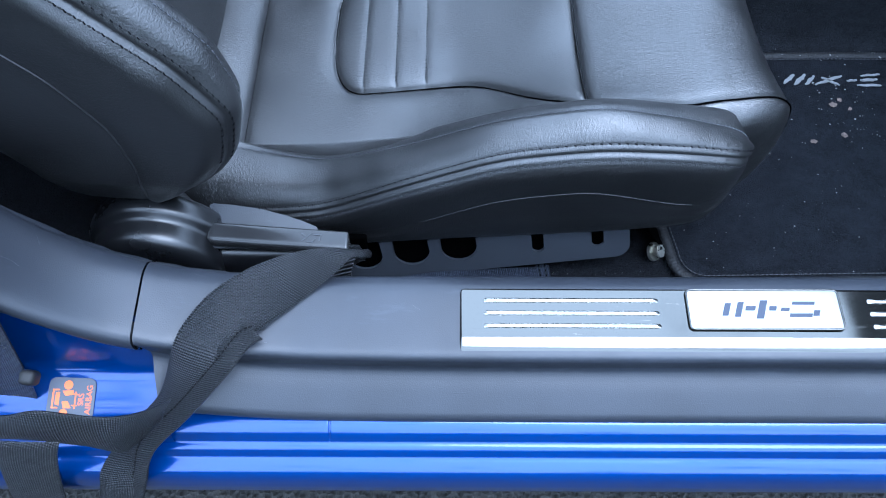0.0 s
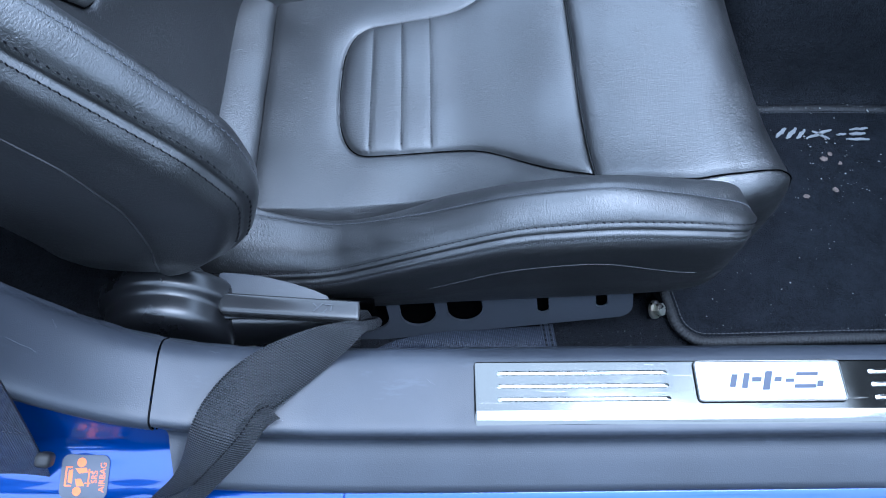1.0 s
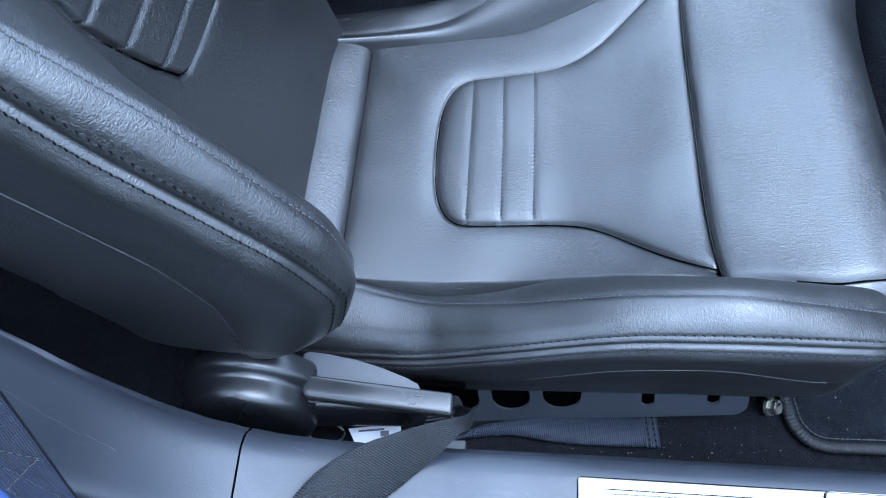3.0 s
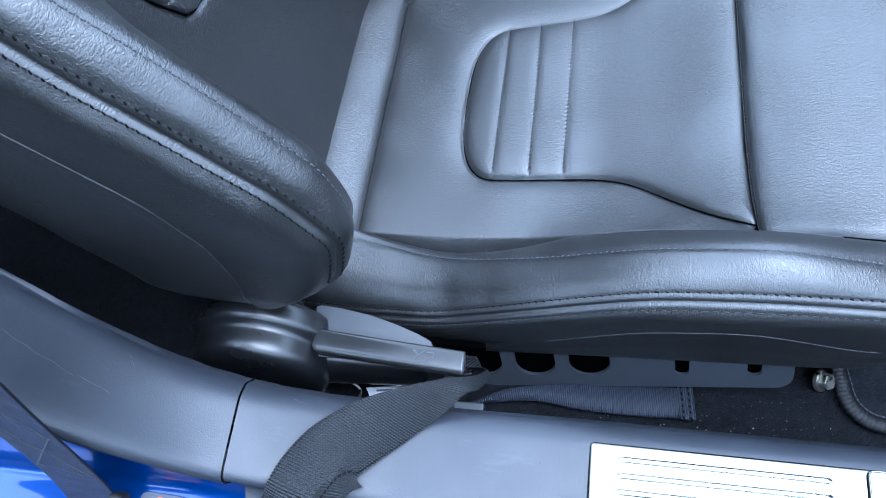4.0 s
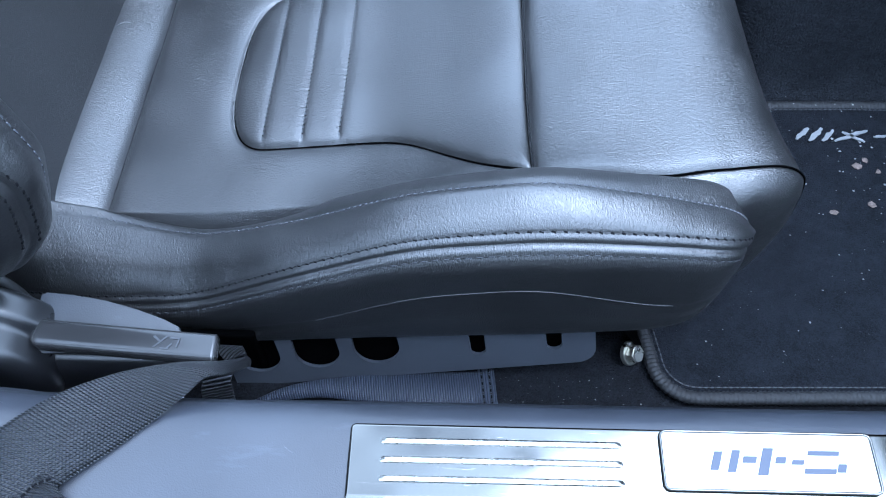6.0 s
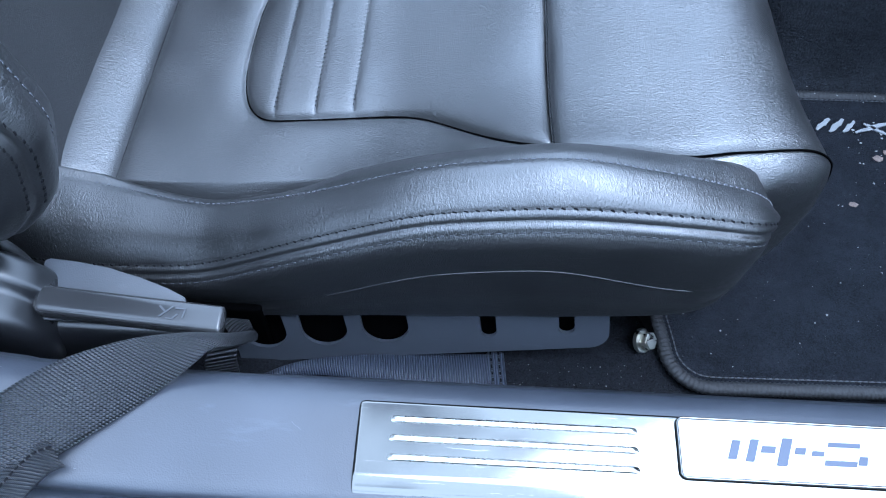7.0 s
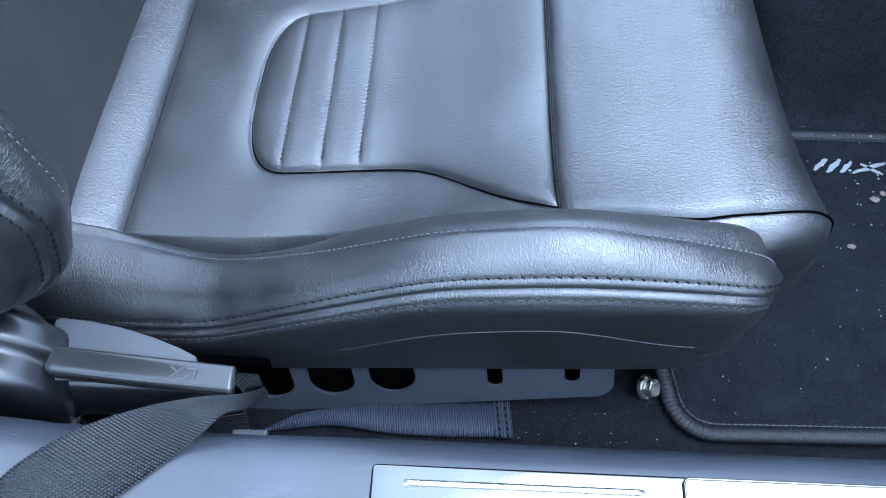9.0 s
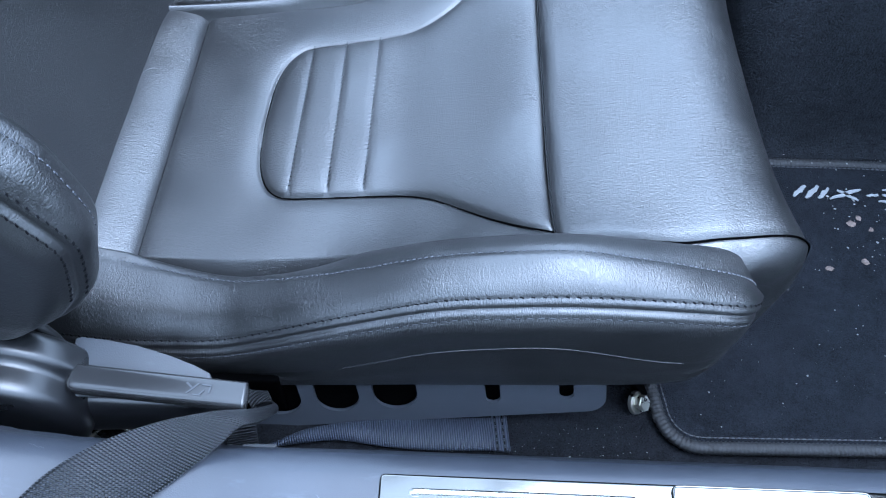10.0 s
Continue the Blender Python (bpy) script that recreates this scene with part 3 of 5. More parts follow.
# ---- the seat ----
seat = thing("car_seat", (0.0, 0.646, 0.194), "black leather bucket seat with grey stitching", "car seat")
MID = 0.646
CX = [-0.30, -0.20, -0.12, -0.04, 0.04, 0.12, 0.20, 0.26, 0.30]
CUSHION = {
    "Dy": [0.512, 0.497, 0.491, 0.489, 0.478, 0.453, 0.455, 0.462, 0.466], "Dz": [0.290, 0.287, 0.295, 0.308, 0.349, 0.398, 0.391, 0.383, 0.36],
    "Ay": [0.502, 0.486, 0.469, 0.449, 0.432, 0.419, 0.425, 0.440, 0.450], "Az": [0.302, 0.299, 0.301, 0.348, 0.403, 0.433, 0.410, 0.374, 0.345],
    "By": [0.436, 0.424, 0.418, 0.405, 0.396, 0.389, 0.397, 0.408, 0.420], "Bz": [0.264, 0.273, 0.288, 0.345, 0.393, 0.414, 0.399, 0.376, 0.35],
    "Ey": [0.424, 0.421, 0.418, 0.405, 0.398, 0.395, 0.400, 0.408, 0.416], "Ez": [0.236, 0.238, 0.244, 0.281, 0.332, 0.350, 0.322, 0.312, 0.310],
    "Cy": [0.418, 0.417, 0.416, 0.415, 0.413, 0.412, 0.408, 0.412, 0.42], "Cz": [0.226, 0.232, 0.238, 0.247, 0.256, 0.264, 0.281, 0.298, 0.31],
}


def cushion(key, x):
    return table(CX, CUSHION[key], x, 0.05)


def catmull(ctrl, per):
    """Samples a curve per control span; ctrl [k][...]; returns the samples and the index of each control point."""
    q = np.concatenate([[2 * ctrl[0] - ctrl[1]], ctrl, [2 * ctrl[-1] - ctrl[-2]]])
    out, at = [], []
    for i in range(1, len(q) - 2):
        at.append(len(out))
        for t in np.linspace(0, 1, per[i - 1], endpoint=False):
            a, b, c, d = q[i - 1:i + 3]
            out.append(0.5 * (2 * b + (c - a) * t + (2 * a - 5 * b + 4 * c - d) * t * t + (3 * b - a - 3 * c + d) * t ** 3))
    at.append(len(out))
    out.append(q[-2])
    return np.array(out), at


def normals_of(p):
    n = np.cross(np.gradient(p, axis=0), np.gradient(p, axis=1))
    return n / (np.linalg.norm(n, axis=2)[..., None] + 1e-12)


def make_cushion_bolster(side):
    """A side bolster of the cushion; side -1 is the door's."""
    xs = np.concatenate([np.linspace(-0.300, 0.212, 190), 0.212 + 0.054 * np.sin(np.linspace(0.03, np.pi / 2, 26))])
    v = {k: cushion(k, xs) for k in CUSHION}
    ctrl = []
    # at the rear the cushion centre stands over a hollow behind the crest
    dip = np.sin(np.pi * np.clip((xs + 0.205) / 0.19, 0, 1)) * (1.0 if side < 0 else 0.0)
    for y, h in ((v["Dy"] + 0.030, v["Dz"] - 0.045), (v["Dy"] + 0.004, v["Dz"] - 0.008 - 0.022 * dip), (0.55 * v["Dy"] + 0.45 * v["Ay"] + 0.003, 0.5 * (v["Dz"] + v["Az"]) + 0.004 - 0.018 * dip), (v["Ay"], v["Az"]),
                 (0.4 * v["Ay"] + 0.6 * v["By"], 0.4 * v["Az"] + 0.6 * v["Bz"] + np.interp(xs, [-0.12, 0.10, 0.2], [0.012, 0.006, 0.005])), (v["By"], v["Bz"]), (v["By"] - 0.0060, v["Bz"] - 0.016),
                 (v["Ey"] + 0.002, v["Ez"]), (0.5 * (v["Ey"] + v["Cy"]) - 0.002, 0.5 * (v["Ez"] + v["Cz"])), (v["Cy"], v["Cz"]), (v["Cy"] + 0.03, v["Cz"] - 0.004)):
        ctrl.append(np.column_stack([xs, y, h]))
    per = [6, 6, 8, 14, 20, 10, 12, 8, 8, 5]
    p, at = catmull(np.array(ctrl), per)
    p = p.transpose(1, 0, 2)
    # the rounded front end
    over = np.clip((xs - 0.212) / 0.054, 0, 1)
    keep = np.sqrt(np.clip(1 - over ** 2.6, 0, 1))[:, None]
    p[:, :, 0] += over[:, None] * np.clip((p[:, :, 2] - 0.378) / 0.03, -0.2, 0.5) * 0.016
    back = np.interp(np.arange(p.shape[1]), [at[3], at[4], at[5], at[7], at[9]], [0.0, 0.002, 0.006, 0.003, 0.010])
    p[:, :, 0] -= over[:, None] ** 1.5 * back[None, :]
    cy, cz = 0.450, 0.342
    p[:, :, 1] = cy + (p[:, :, 1] - cy) * (0.10 + 0.90 * keep)
    p[:, :, 2] = cz + (p[:, :, 2] - cz) * (0.20 + 0.80 * keep)
    n = normals_of(p)
    if n[100, at[4], 2] < 0:
        n = -n
    # seam lines pressed into the leather, gathers between them
    s = np.concatenate([np.zeros((len(xs), 1)), np.cumsum(np.linalg.norm(np.diff(p, axis=1), axis=2), axis=1)], 1)
    for k, depth, w in ((at[3], 0.0009, 0.003), (at[5], 0.0016, 0.0013), (at[7], 0.0005, 0.002)):
        d = s - s[:, k:k + 1]
        p -= n * (depth * np.exp(-(d / w) ** 2))[..., None]
    d = s - s[:, at[5]:at[5] + 1]
    p += n * (0.0004 * np.exp(-((d - 0.0032) / 0.0022) ** 2) + 0.0004 * np.exp(-((d + 0.0032) / 0.0022) ** 2))[..., None]
    for off in (-0.0068, 0.0068):
        p -= n * (0.0005 * np.exp(-((d - off) / 0.0012) ** 2))[..., None]
    for i in range(0, len(xs)):
        for j in range(at[3], at[6]):
            q = p[i, j]
            p[i, j] = q + n[i, j] * 0.0004 * noise.noise((q[0] * 45, q[1] * 25, q[2] * 25))
    def near(a, off):
        """The line at a set distance beside the double seam."""
        return np.array([[np.interp(off, d[i], a[i, :, k]) for k in range(3)] for i in range(len(xs))])

    rows = {"crest": p[:, at[3]], "seam": p[:, at[5]], "seam_a": near(p, -0.0068), "seam_b": near(p, 0.0068), "piping": p[:, at[7]]}
    nor = {"crest": n[:, at[3]], "seam": n[:, at[5]], "seam_a": near(n, -0.0068), "seam_b": near(n, 0.0068)}
    if side > 0:
        p = p * (1, -1, 1) + (0, 2 * MID, 0)
        rows = {k: q * (1, -1, 1) + (0, 2 * MID, 0) for k, q in rows.items()}
        nor = {k: q * (1, -1, 1) for k, q in nor.items()}
        p = p[::-1]
    ob = grid("cushion_bolster", p, LEATHER_BOLSTER, seat, "raised leather side bolster of the cushion")
    stitches("stitching", rows["crest"][34:208], nor["crest"][34:208], THREAD, ob, 0.0047, 0.0033, 0.00055, label="single row of grey stitches")
    stitches("stitching", rows["seam_a"][10:204], nor["seam_a"][10:204], DARK_THREAD, ob, 0.0066, 0.0032, 0.0006, 0.35, label="dark stitches above the seam")
    stitches("stitching", rows["seam_b"][10:203], nor["seam_b"][10:203], GREY_THREAD, ob, 0.0066, 0.0042, 0.0004, label="grey stitches below the seam")
    tube("piping", rows["piping"][100:190], 0.0007, PIPING, ob, "thin welt on the bolster side", 6)


make_cushion_bolster(-1)
make_cushion_bolster(1)

ZC_X = [-0.30, -0.205, -0.12, -0.087, 0.0, 0.06, 0.117, 0.16]
ZC = [0.290, 0.287, 0.300, 0.306, 0.319, 0.341, 0.368, 0.384]


def panel_half(x):
    """Half the width of the sewn centre panel at x, none behind its rear edge."""
    back = 1 - np.clip((np.asarray(x) + 0.121) / 0.044, 0, 1)
    base = table([-0.12, 0.0, 0.03, 0.06, 0.09, 0.117, 0.14], [0.091, 0.0965, 0.106, 0.132, 0.160, 0.178, 0.19], x, 0.04)
    base = base * np.clip(1 - back ** 3.2, 0, 1) ** (1 / 2.6)
    return base


def insert_height(x, y):
    zc = table(ZC_X, ZC, x, 0.03)
    edge = np.abs(y - MID) / (MID - cushion("Dy", x))
    z = zc + (cushion("Dz", x) - zc) * np.clip(edge, 0, 1.1) ** 4
    return z


QUILT = ((-0.087, 0.0), (-0.0545, 0.008), (-0.0245, 0.0))


def make_insert():
    # the outline of the centre panel
    ox = np.linspace(-0.121, 0.122, 200)
    half = panel_half(ox)
    ring = np.concatenate([np.column_stack([ox, MID - half]), np.column_stack([ox[::-1], MID + half[::-1]])])
    ring = even(ring, 900)
    xs = np.unique(np.concatenate([np.linspace(-0.2035, 0.1174, 270)] + [np.linspace(c - 0.0052, c + 0.0052, 22) for c, _ in QUILT]))
    e = np.concatenate([[-1.06, -1.03], np.linspace(-1, 1, 330), [1.03, 1.06]])
    p = np.zeros((len(xs), len(e), 3))
    for i, x in enumerate(xs):
        w = MID - float(cushion("Dy", x))
        y = MID + e * w
        z = insert_height(np.full(len(y), x), y)
        d = np.min(np.hypot(ring[None, :, 0] - x, ring[None, :, 1] - y[:, None]), axis=1)
        inside = np.abs(y - MID) < panel_half(x)
        groove = -0.0024 * np.exp(-(d / 0.0020) ** 2)
        puff = np.where(inside, 0.0034 * (1 - np.exp(-d / 0.014)) - 0.0032 * np.exp(-d / 0.005), -0.0044 * np.exp(-(d / 0.010) ** 1.3))
        z = z + groove + puff
        # quilting channels across the rear of the panel
        for cx, lean in QUILT:
            off, pinch = x - cx + lean * (y - 0.56), 0.5 + 0.5 * np.cos(2 * math.pi * y / 0.0046)
            z -= np.where(inside, (1 - np.exp(-d / 0.005)) * (0.0009 * np.exp(-(off / 0.0048) ** 2) + 0.0007 * pinch * np.exp(-(off / 0.0016) ** 2)), 0)
        # rolled ends at the cross seams
        z -= 0.0055 * np.exp(-(x + 0.2040) / 0.005) + 0.0025 * np.exp(-(0.1175 - x) / 0.0025) + 0.0030 * np.exp(-(0.1175 - x) / 0.010)
        z -= 0.016 * np.clip((np.abs(e) - 0.985) / 0.075, 0, 1)
        p[i] = np.column_stack([np.full(len(y), x), y, z])
    for i in range(len(xs)):
        for j in range(len(e)):
            q = p[i, j]
            p[i, j, 2] += 0.0012 * noise.noise((q[0] * 13, q[1] * 13, 1.7))
    ob = grid("cushion_insert", p, LEATHER, seat, "leather cushion centre with a sewn inner panel")
    for cx, lean in QUILT:
        h = float(panel_half(cx)) - 0.005
        ys = np.linspace(MID - h, MID + h, 60)
        px = cx - lean * (ys - 0.56)
        lift = [0.0019 + 0.0012 * noise.noise((a * 13, b * 13, 1.7)) for a, b in zip(px, ys)]
        path = np.column_stack([px, ys, insert_height(px, ys) + lift])
        stitches("stitching", path, np.tile((0, 0, 1.0), (60, 1)), GREY_THREAD, ob, 0.0046, 0.0026, 0.00042, label="row of grey quilting stitches")
        stitches("needle_hole", path[1:], np.tile((0, 0, 1.0), (59, 1)), DARK, ob, 0.0046, 0.0012, 0.00055, label="row of needle holes between the stitches")
    keep = ring[(ring[:, 0] < 0.118)]
    for half_ring in (keep[keep[:, 1] < MID - 0.0005], keep[keep[:, 1] > MID + 0.0005]):
        path = np.column_stack([half_ring, insert_height(half_ring[:, 0], half_ring[:, 1]) - 0.0056])
        tube("panel_welt", path, 0.0007, DARK, ob, "dark welt round the inner panel", 6)


make_insert()


def make_rear_strip():
    rows = []
    for f in np.linspace(0, 1, 24):
        x = -0.2040 - 0.0525 * f
        row = []
        for e in np.linspace(-1.055, 1.22, 64):
            y = MID + e * 0.150
            z = 0.2865 + 0.011 * math.sin(min(1, f * 1.1) * 1.9) - 0.005 * math.exp(-f * 0.05 / 0.003) - 0.012 * max(0.0, f - 0.8) - 0.016 * min(1.0, max(0.0, -e - 0.96) / 0.09) ** 1.6
            row.append((x, y, z + 0.002 * noise.noise((x * 20, y * 14, 4))))
        rows.append(row)
    grid("rear_strip", rows, LEATHER, seat, "leather strip at the rear of the cushion")


make_rear_strip()


def make_front_panel():
    prof = smooth_path(np.array([(0.1180, 0.3640), (0.1190, 0.3672), (0.1230, 0.3712), (0.132, 0.3758), (0.16, 0.3850), (0.20, 0.3915), (0.225, 0.3960), (0.247, 0.3940), (0.266, 0.3855), (0.2795, 0.3700), (0.2865, 0.348), (0.2840, 0.318), (0.270, 0.288), (0.245, 0.268), (0.21, 0.265)]), 100)
    axis = np.array([0.19, 0.31])
    rows = []
    for x, z in prof:
        out = 0.013 * min(1.0, max(0.0, (x - 0.2) / 0.08))
        y0 = float(np.interp(x, [0.118, 0.20, 0.25, 0.275, 0.285], [0.4480, 0.4505, 0.4585, 0.4650, 0.470]))
        rise = float(table([0.118, 0.16, 0.20, 0.25], [0.030, 0.014, 0.003, 0.0], x, 0.05)) + float(np.interp(x, [0.235, 0.262, 0.280], [0.0, 0.0055, 0.0075])) if z > 0.35 else 0.0
        row = []
        for f, dy in ((0.92, 0.000), (0.7, -0.014), (0.45, -0.022), (0.25, -0.020), (0.12, -0.0135), (0.05, -0.0065), (0.02, -0.001), (0.008, 0.0022)):
            q = np.array([x, z + rise]) * (1 - f) + axis * f
            row.append((q[0] + out * (1 - f), y0 + dy, q[1]))
        half = MID - y0 - 0.005
        for e in np.linspace(-1, 1, 60):
            lift = rise * abs(e) ** 4 + 0.002 * (1 - e * e) - 0.003 * np.exp(-(1 - abs(e)) * half / 0.006)
            y = MID + e * half
            bulge = 0.002 + 0.011 * abs(e) ** 3
            row.append((x + bulge * min(1.0, max(0.0, (x - 0.2) / 0.08)), y, z + lift + 0.0012 * noise.noise((x * 12, y * 12, 8))))
        for f, dy in ((0.008, -0.0022), (0.02, 0.001), (0.05, 0.0065), (0.12, 0.0135), (0.25, 0.020), (0.45, 0.022), (0.7, 0.014), (0.92, 0.0)):
            q = np.array([x, z + rise]) * (1 - f) + axis * f
            row.append((q[0] + out * (1 - f), 2 * MID - y0 + dy, q[1]))
        rows.append(row)
    rows = np.array(rows)
    ob = grid("cushion_front", rows, LEATHER, seat, "leather front section of the cushion")
    edge = rows[17:88, 7] + (0, 0, 0.0006)
    tube("piping", smooth_path(edge[::5], 60), 0.0008, DARK, ob, "dark welt on the front corner", 6)
    # cross seam between the insert and the front section
    ys = np.linspace(0.456, 2 * MID - 0.456, 60)
    seam = np.column_stack([np.full(60, 0.1177), ys, insert_height(np.full(60, 0.1165), ys) - 0.0036])
    tube("cross_seam", seam, 0.0009, PIPING, ob, "dark cross seam", 6)
    stitches("stitching", seam + (0, 0, 0.0009), np.tile((0, 0, 1.0), (60, 1)), DARK_THREAD, ob, 0.0042, 0.0026, 0.0005, label="dark stitches in the cross seam")


make_front_panel()

# ---- the backrest ----
BZ = [0.335, 0.36, 0.40, 0.45, 0.50, 0.55, 0.60, 0.65, 0.75, 0.90]
BACK = {
    "F": [-0.250, -0.205, -0.173, -0.157, -0.168, -0.206, -0.245, -0.290, -0.375, -0.46],
    "G": [-0.256, -0.210, -0.176, -0.164, -0.191, -0.233, -0.276, -0.312, -0.390, -0.47],
    "H": [-0.262, -0.253, -0.246, -0.251, -0.275, -0.315, -0.356, -0.395, -0.460, -0.53],
}


def back_front(z):
    """The x of the backrest's middle face at height z."""
    return -0.246 - 0.30 * (z - 0.30)


def make_back_bolster(side):
    zs = np.concatenate([[0.332, 0.334, 0.338], np.linspace(0.345, 0.92, 150)])
    f, g, h = (table(BZ, BACK[k], zs, 0.022) for k in "FGH")
    m = np.array([back_front(z) for z in zs])
    low = np.clip((zs - 0.332) / 0.05, 0, 1) ** 0.5
    w = np.interp(zs, [0.332, 0.357, 0.437, 0.52, 0.92], [0.045, 0.070, 0.120, 0.140, 0.140])
    ctrl = []
    for x, y in ((m - 0.06, 0.530), (m - 0.002, 0.502), (0.5 * m + 0.5 * f, 0.460), (f - 0.009, 0.431), (f, 0.4150), (0.5 * (f + g) + 0.004, 0.4010), (g, 0.3915), (g - 0.014, 0.3848),
                 (0.5 * (g + h), 0.3792), (h, 0.3797), (h - 0.55 * w, 0.3815), (h - 0.95 * w, 0.3880), (h - 1.08 * w, 0.4150), (h - 1.08 * w, 0.47)):
        y = np.full(len(zs), float(y))
        y = 0.43 + (y - 0.43) * (0.45 + 0.55 * low)
        ctrl.append(np.column_stack([x, y, zs]))
    per = [4, 8, 8, 8, 8, 8, 8, 8, 8, 8, 6, 6, 4]
    p, at = catmull(np.array(ctrl), per)
    p = p.transpose(1, 0, 2)
    n = normals_of(p)
    if n[60, at[6], 1] > 0:
        n = -n
    s = np.concatenate([np.zeros((len(zs), 1)), np.cumsum(np.linalg.norm(np.diff(p, axis=1), axis=2), axis=1)], 1)
    for k, depth, w in ((at[4], 0.0008, 0.003), (at[6], 0.0018, 0.0025), (at[9], 0.0012, 0.0025)):
        d = s - s[:, k:k + 1]
        p -= n * (depth * np.exp(-(d / w) ** 2))[..., None]
    d = s - s[:, at[6]:at[6] + 1]
    p += n * (0.0006 * np.exp(-((d - 0.0045) / 0.003) ** 2) + 0.0006 * np.exp(-((d + 0.0045) / 0.003) ** 2))[..., None]
    # the padding swells on both sides of the seam
    p += n * (0.0034 * np.exp(-((d - 0.019) / 0.012) ** 2) + 0.0012 * np.exp(-((d + 0.016) / 0.011) ** 2))[..., None]
    for i in range(len(zs)):
        for j in range(at[2], at[9]):
            q = p[i, j]
            p[i, j] = q + n[i, j] * 0.0005 * noise.noise((q[0] * 22, q[1] * 22, q[2] * 40))
    rows = [p[:, at[4]], p[:, at[6] - 3], p[:, at[6] + 3], p[:, at[9]]]
    nor = [n[:, at[4]], n[:, at[6] - 3], n[:, at[6] + 3]]
    if side > 0:
        p = (p * (1, -1, 1) + (0, 2 * MID, 0))[::-1]
        rows = [q * (1, -1, 1) + (0, 2 * MID, 0) for q in rows]
        nor = [q * (1, -1, 1) for q in nor]
    ob = grid("back_bolster", p, LEATHER_BACK, seat, "deep leather side bolster of the backrest")
    stitches("stitching", rows[0][20:], nor[0][20:], THREAD, ob, 0.0056, 0.0040, 0.0006, label="single row of grey stitches")
    stitches("stitching", rows[1][18:], nor[1][18:], DARK_THREAD, ob, 0.0064, 0.0030, 0.0006, 0.3, label="dark stitches beside the seam")
    stitches("stitching", rows[2][18:], nor[2][18:], DARK_THREAD, ob, 0.0064, 0.0030, 0.0006, 0.3, label="dark stitches beside the seam")
    tube("piping", rows[3][4:], 0.0014, PIPING, ob, "thin welt between bolster and shell", 6)


make_back_bolster(-1)
make_back_bolster(1)


def make_back_middle():
    zs = np.concatenate([np.linspace(0.27, 0.46, 50, endpoint=False), np.linspace(0.46, 0.66, 150, endpoint=False), np.linspace(0.66, 0.92, 40)])
    ys = np.linspace(0.485, 2 * MID - 0.485, 240)
    ox = np.linspace(0.476, 0.80, 120)
    half = np.interp(ox, [0.476, 0.478, 0.481, 0.487, 0.51, 0.545, 0.581, 0.80], [0.0, 0.05, 0.077, 0.089, 0.104, 0.122, 0.138, 0.15])
    ring = even(np.concatenate([np.column_stack([MID - half, ox]), np.column_stack([MID + half[::-1], ox[::-1]])]), 400)
    p = np.zeros((len(zs), len(ys), 3))
    for i, z in enumerate(zs):
        d = np.min(np.hypot(ring[None, :, 0] - ys[:, None], ring[None, :, 1] - z), axis=1)
        inside = (np.abs(ys - MID) < np.interp(z, ox, half, 0, 0.0)) & (z > 0.476)
        x = back_front(z) - 0.0045 * np.exp(-(d / 0.0024) ** 2) + np.where(inside, 0.003 * (1 - np.exp(-d / 0.012)), -0.004 * np.exp(-d / 0.012))
        for k in range(3):
            cz = 0.508 + 0.036 * k
            x = x - np.where(inside & (d > 0.001), 0.002 * math.exp(-((z - cz) / 0.0026) ** 2), 0)
        x = x + 0.006 * (np.abs(ys - MID) / 0.15) ** 6
        p[i] = np.column_stack([x, ys, np.full(len(ys), z)])
    ob = grid("backrest_insert", p[:, ::-1], LEATHER_BACK, seat, "leather middle of the backrest with a sewn panel")
    welt = ring[ring[:, 1] < 0.795]
    for side_ring in (welt[welt[:, 0] < MID], welt[welt[:, 0] >= MID]):
        path = np.column_stack([[back_front(z) - 0.0042 for z in side_ring[:, 1]], side_ring])
        tube("panel_welt", path, 0.0010, DARK, ob, "dark welt round the backrest panel", 6)
    for k in range(3):
        cz = 0.508 + 0.036 * k
        h = float(np.interp(cz, ox, half)) - 0.003
        y = np.linspace(MID - h, MID + h, 50)
        path = np.column_stack([np.full(50, back_front(cz) + 0.0012), y, np.full(50, cz)])
        stitches("stitching", path, np.tile((1.0, 0, 0.2), (50, 1)), THREAD, ob, 0.0042, 0.0028, 0.0005, label="row of grey quilting stitches")
    # the shell that closes the back
    shell = []
    for z in np.linspace(0.34, 0.92, 30):
        x = back_front(z)
        shell.append([(x - 0.05, 0.47, z), (x - 0.13, 0.50, z), (x - 0.15, MID, z), (x - 0.13, 2 * MID - 0.50, z), (x - 0.05, 2 * MID - 0.47, z)])
    grid("back_shell", np.array(shell), INNER, seat, "dark shell of the seat back")
    top = [[(back_front(0.92) - a, y, 0.92 - 0.02 * ((a - 0.06) / 0.09) ** 2 + 0.012) for a in np.linspace(-0.03, 0.15, 10)] for y in np.linspace(0.42, 2 * MID - 0.42, 20)]
    grid("back_top", np.array(top), LEATHER_BACK, seat, "leather top edge of the backrest")


make_back_middle()


